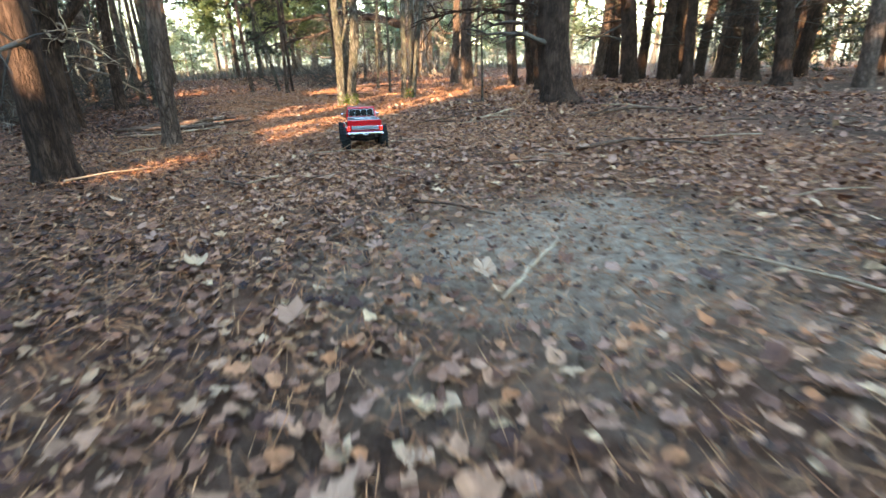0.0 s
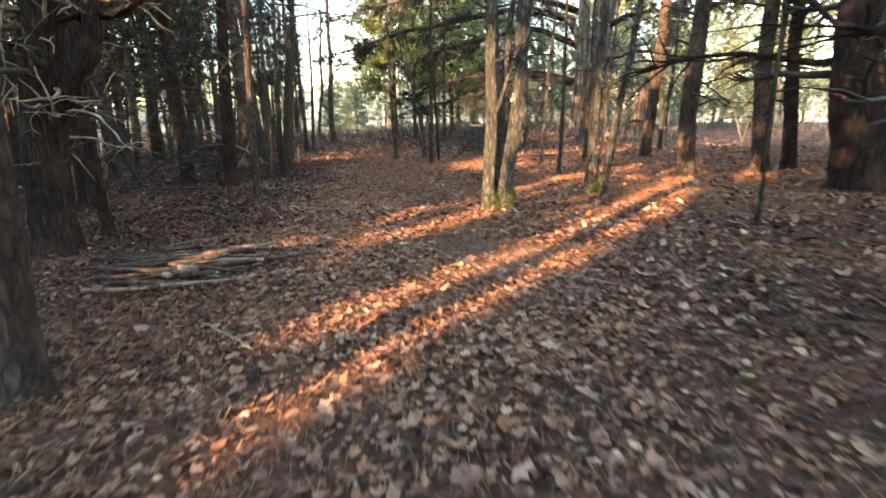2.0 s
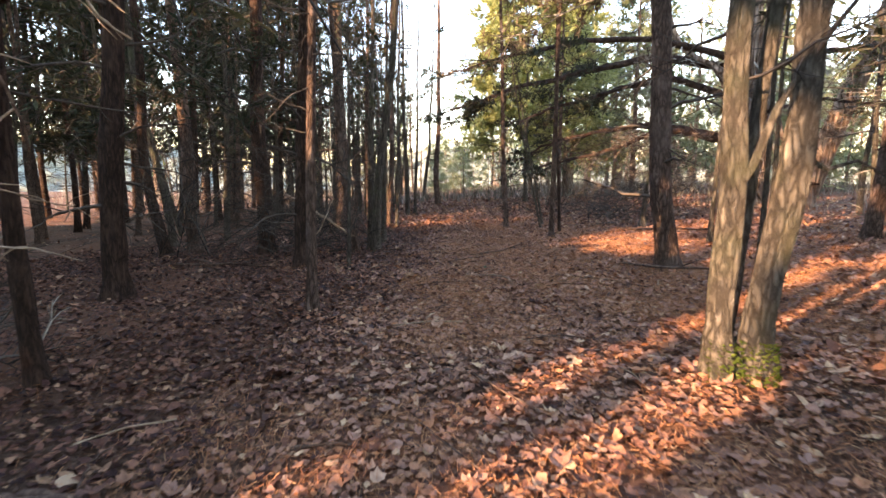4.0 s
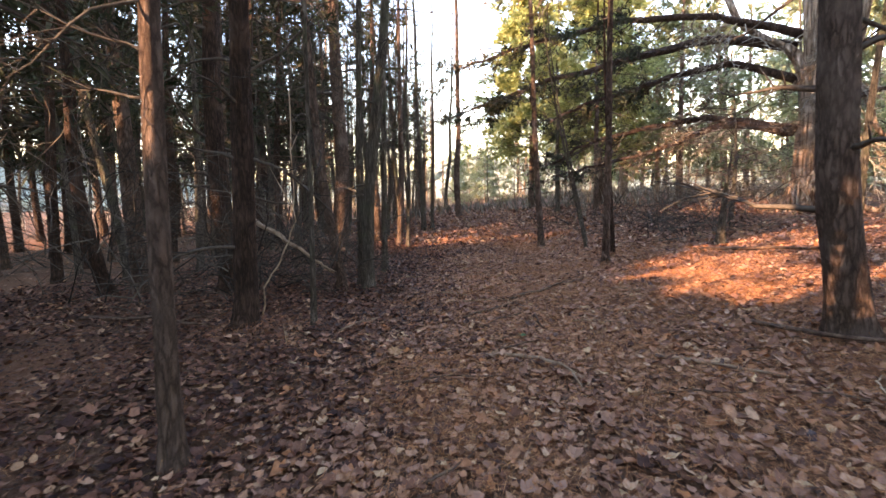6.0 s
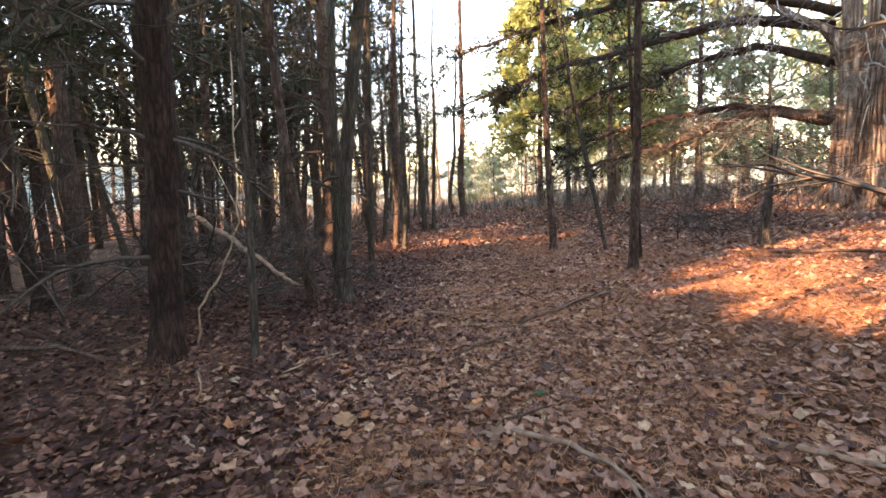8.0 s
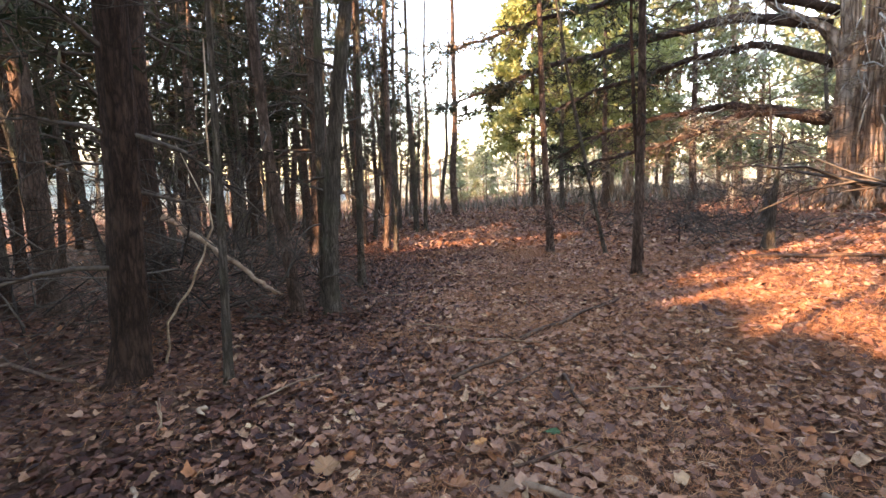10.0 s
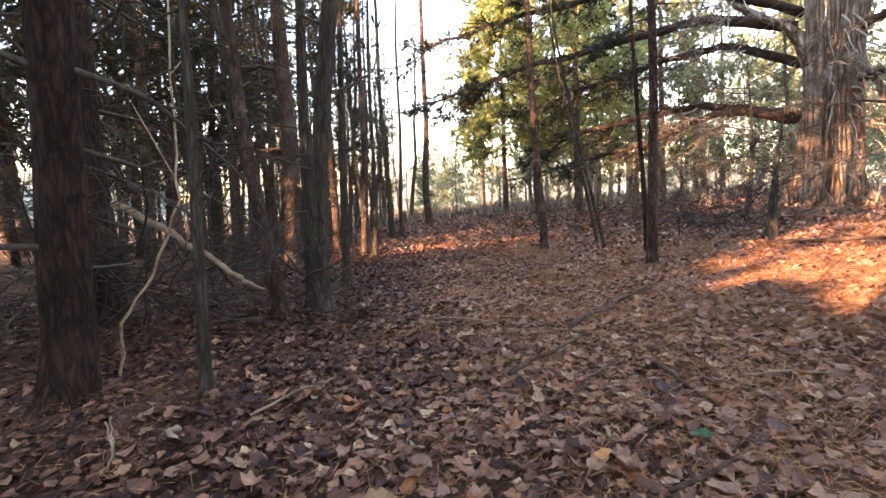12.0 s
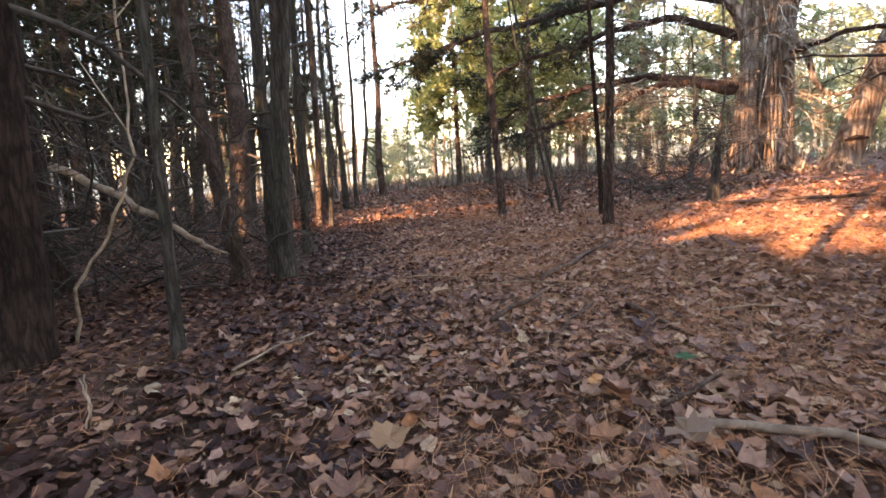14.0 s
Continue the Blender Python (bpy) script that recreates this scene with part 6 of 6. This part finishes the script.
def truck(x, y, yaw):
    root = empty("toy_truck", x, y, float(rest(x, y)) + 0.012, yaw)
    hw = 0.1
    for wx in (-0.107, 0.107):
        for wy in (0.0, 0.318):
            wheel_part(root, wx, wy, 0.066, 0.05)
    # dark plate added under the chassis to deepen the shadow below the truck
    part("skid_plate", block(-0.06, 0.06, -0.075, 0.39, 0.066, 0.1, 0.006), DARKMETAL, root, "dark underbody plate, added to darken the shadow beneath")
    for sx in (-0.078, 0.078):
        part("inner_fender", block(sx - 0.012, sx + 0.012, -0.085, 0.385, 0.085, 0.108, 0.003), BLACK, root)
    for wy in (0.0, 0.318):
        S = Shape()
        S.tube([(-0.085, wy, 0.061), (0, wy, 0.061), (0.085, wy, 0.061)], [0.009, 0.012, 0.009], 10)
        axle = add("axle", S, DARKMETAL, root)
        bm = bmesh.new()
        bmesh.ops.create_uvsphere(bm, u_segments=12, v_segments=8, radius=0.018, matrix=Matrix.Translation((0.015, wy, 0.061)))
        part("differential", bm, DARKMETAL, axle, "", True)
    for sx in (-0.04, 0.04):
        part("frame_rail", block(sx - 0.006, sx + 0.006, -0.09, 0.4, 0.085, 0.104, 0.002), DARKMETAL, root)
    for sx in (-0.07, 0.07):
        for wy in (-0.02, 0.3):
            S = Shape()
            S.tube([(sx, wy, 0.07), (sx * 0.85, wy + 0.01, 0.125)], [0.007, 0.007], 8)
            add("shock_absorber", S, SILVER, root)
    # bed
    for s in (-1, 1):
        a, b = sorted((s * hw, s * (hw - 0.012)))
        part("bed_side", block(a, b, -0.098, 0.11, 0.103, 0.183, 0.003), RED, root)
        a, b = sorted((s * (hw + 0.002), s * (hw - 0.006)))
        part("side_trim", block(a, b, -0.095, 0.385, 0.128, 0.138, 0.001), SILVER, root, "silver side moulding")
        S = Shape()
        for wy in (0.0, 0.318):
            S = Shape()
            S.tube([(s * (hw + 0.002), wy + 0.072 * math.cos(q), 0.07 + 0.066 * math.sin(q)) for q in np.linspace(0.2, math.pi - 0.2, 11)], [0.006] * 11, 6)
            add("wheel_arch", S, RED, root)
    part("bed_floor", block(-hw + 0.01, hw - 0.01, -0.095, 0.11, 0.103, 0.112, 0.001), DARKMETAL, root)
    cover = part("bed_cover", block(-hw + 0.013, hw - 0.013, -0.082, 0.105, 0.176, 0.1835, 0.002), BLACK, root, "black vinyl bed cover")
    # emblem drawn as a plain slanted cross outline
    def slant(x, y):
        return x + (y - 0.012) * 0.35, y
    edge = [(-0.05, 0.004), (-0.016, 0.004), (-0.016, -0.003), (0.016, -0.003), (0.016, 0.004), (0.05, 0.004), (0.05, 0.02), (0.016, 0.02), (0.016, 0.027), (-0.016, 0.027), (-0.016, 0.02), (-0.05, 0.02)]
    edge = [slant(*p) for p in edge]
    for (ax, ay), (bx, by) in zip(edge, edge[1:] + edge[:1]):
        S = Shape()
        S.tube([(ax, ay, 0.1838), (bx, by, 0.1838)], [0.0021, 0.0021], 6)
        add("emblem_bar", S, WHITE, cover, "white emblem outline")
    part("cover_rail", block(-hw + 0.012, hw - 0.012, 0.098, 0.111, 0.180, 0.1875, 0.002), SILVER, root, "pale rail at the front of the cover")
    # tailgate
    gate = part("tailgate", block(-hw + 0.001, hw - 0.001, -0.108, -0.094, 0.103, 0.1855, 0.004, (0.0, 0, 0.004)), RED, root)
    part("trim_panel", block(-0.078, 0.078, -0.1095, -0.104, 0.130, 0.146, 0.0015), SILVER, gate, "ribbed silver tailgate panel")
    for zz in (0.128, 0.148):
        part("trim_strip", block(-0.081, 0.081, -0.1105, -0.105, zz - 0.0012, zz + 0.0012, 0.0005), CHROME, gate)
    part("lower_panel", block(-0.084, 0.084, -0.1088, -0.103, 0.108, 0.126, 0.0015), DARKRED, gate, "dark red lower panel")
    part("latch", block(-0.008, 0.008, -0.1105, -0.104, 0.149, 0.153, 0.001), RED, gate)
    for s in (-1, 1):
        a, b = sorted((s * 0.0885, s * (hw + 0.0012)))
        lamp = part("tail_light", block(a, b, -0.1125, -0.1, 0.122, 0.147, 0.002), LAMP_RED, root, "glowing red tail light")
        part("bezel", block(a - 0.0015, b + 0.0015, -0.1105, -0.098, 0.1205, 0.1485, 0.001), CHROME, lamp)
    bumper = part("rear_bumper", block(-0.104, 0.104, -0.128, -0.108, 0.097, 0.112, 0.005, (0, 0, 0.003), 3), CHROME, root, "chrome rear bumper")
    plate = part("number_plate", block(-0.015, 0.015, -0.1305, -0.1275, 0.094, 0.109, 0.0008), WHITE, bumper, "small white plate with dark bars")
    for bx in (-0.009, -0.003, 0.003, 0.009):
        part("bar", block(bx - 0.002, bx + 0.002, -0.1312, -0.1302, 0.099, 0.105, 0), DARKMETAL, plate)
    # cab
    part("cab_body", block(-hw, hw, 0.112, 0.245, 0.103, 0.187, 0.006), RED, root)
    cab = part("cab_roof", block(-hw + 0.003, hw - 0.003, 0.114, 0.262, 0.185, 0.252, 0.008, (0.013, 0.058, 0.012), 3), RED, root)
    fr = part("rear_window_frame", bm_panel(-0.0775, 0.0775, 0.1945, 0.2345, 0.007), WHITE, cab, "thin chrome window frame")
    part("gasket", bm_panel(-0.081, 0.081, 0.191, 0.238, 0.0066), DARKMETAL, fr)
    for k in range(4):
        x0 = -0.0755 + k * 0.0380
        part("pane", bm_panel(x0, x0 + 0.0362, 0.1955, 0.2335, 0.0085), GLASS, fr, "black window pane")
    for s in (-1, 1):
        part("side_window", side_panel(s), GLASS, cab, "black side window")
        part("mirror", block(*sorted((s * 0.103, s * 0.122)), 0.222, 0.234, 0.188, 0.204, 0.003), CHROME, root, "chrome door mirror")
    part("windscreen", front_panel(), GLASS, cab, "black windscreen")
    # hood, front
    part("hood", block(-hw + 0.002, hw - 0.002, 0.24, 0.405, 0.15, 0.188, 0.008, (0.004, 0.006, 0), 3), RED, root)
    for s in (-1, 1):
        a, b = sorted((s * hw, s * (hw - 0.02)))
        part("front_fender", block(a, b, 0.24, 0.408, 0.105, 0.172, 0.005), RED, root)
    grille = part("grille", block(-hw + 0.004, hw - 0.004, 0.402, 0.412, 0.118, 0.172, 0.003), CHROME, root, "chrome front grille")
    for zz in (0.128, 0.138, 0.148, 0.158):
        part("slat", block(-0.056, 0.056, 0.4105, 0.4135, zz - 0.002, zz + 0.002, 0.0006), DARKMETAL, grille)
    for s in (-1, 1):
        a, b = sorted((s * 0.062, s * 0.088))
        part("headlight", block(a, b, 0.41, 0.416, 0.13, 0.158, 0.003), LAMP_WHITE, root, "clear headlight")
    part("front_bumper", block(-0.104, 0.104, 0.412, 0.43, 0.092, 0.112, 0.005, None, 3), CHROME, root, "chrome front bumper")
    for ob in root.children_recursive:
        top = ob
        while top.parent is not root:
            top = top.parent
        if top.name.split(".")[0] in ("wheel", "axle", "frame_rail", "shock_absorber") or ob.type != "MESH":
            continue
        for v in ob.data.vertices:
            v.co.x *= 0.95
            v.co.z = 0.1 + (v.co.z - 0.1) * 0.88
    root.scale = (0.84, 0.84, 0.84)
    return tagged(root, "red model pickup truck with black bed cover and big tyres", "toy truck")


def bm_panel(x0, x1, z0, z1, out):
    """A thin panel on the sloping back of the cab."""
    bm = bmesh.new()
    t = []
    for z in (z0, z1):
        y = 0.114 + 0.012 * (z - 0.185) / 0.067 - out + 0.0065
        k = 1 - 0.05 * (z - z0) / 0.043
        t += [bm.verts.new((x0 * k, y, z)), bm.verts.new((x1 * k, y, z))]
    f = bm.faces.new((t[0], t[1], t[3], t[2]))
    bmesh.ops.recalc_face_normals(bm, faces=[f])
    r = bmesh.ops.extrude_face_region(bm, geom=[f])
    for v in r["geom"]:
        if isinstance(v, bmesh.types.BMVert):
            v.co.y += 0.004
    bmesh.ops.recalc_face_normals(bm, faces=list(bm.faces))
    return bm


def side_panel(s):
    bm = bmesh.new()
    q = [(0.135, 0.193), (0.238, 0.193), (0.205, 0.238), (0.138, 0.238)]
    vs = []
    for off in (0.0012, -0.003):
        vs.append([bm.verts.new((s * (0.097 - 0.013 * (z - 0.185) / 0.067 + off), y, z)) for y, z in q])
    bm.faces.new(vs[0])
    bm.faces.new(vs[1][::-1])
    for i in range(4):
        bm.faces.new((vs[0][i], vs[1][i], vs[1][(i + 1) % 4], vs[0][(i + 1) % 4]))
    bmesh.ops.recalc_face_normals(bm, faces=list(bm.faces))
    return bm


def front_panel():
    bm = bmesh.new()
    q = [(-0.086, 0.191), (0.086, 0.191), (0.079, 0.243), (-0.079, 0.243)]
    vs = []
    for off in (0.0015, -0.003):
        vs.append([bm.verts.new((x, 0.262 - 0.058 * (z - 0.185) / 0.067 + off, z)) for x, z in q])
    bm.faces.new(vs[0])
    bm.faces.new(vs[1][::-1])
    for i in range(4):
        bm.faces.new((vs[0][i], vs[1][i], vs[1][(i + 1) % 4], vs[0][(i + 1) % 4]))
    bmesh.ops.recalc_face_normals(bm, faces=list(bm.faces))
    return bm


truck(-0.61, 2.55, 18.0)
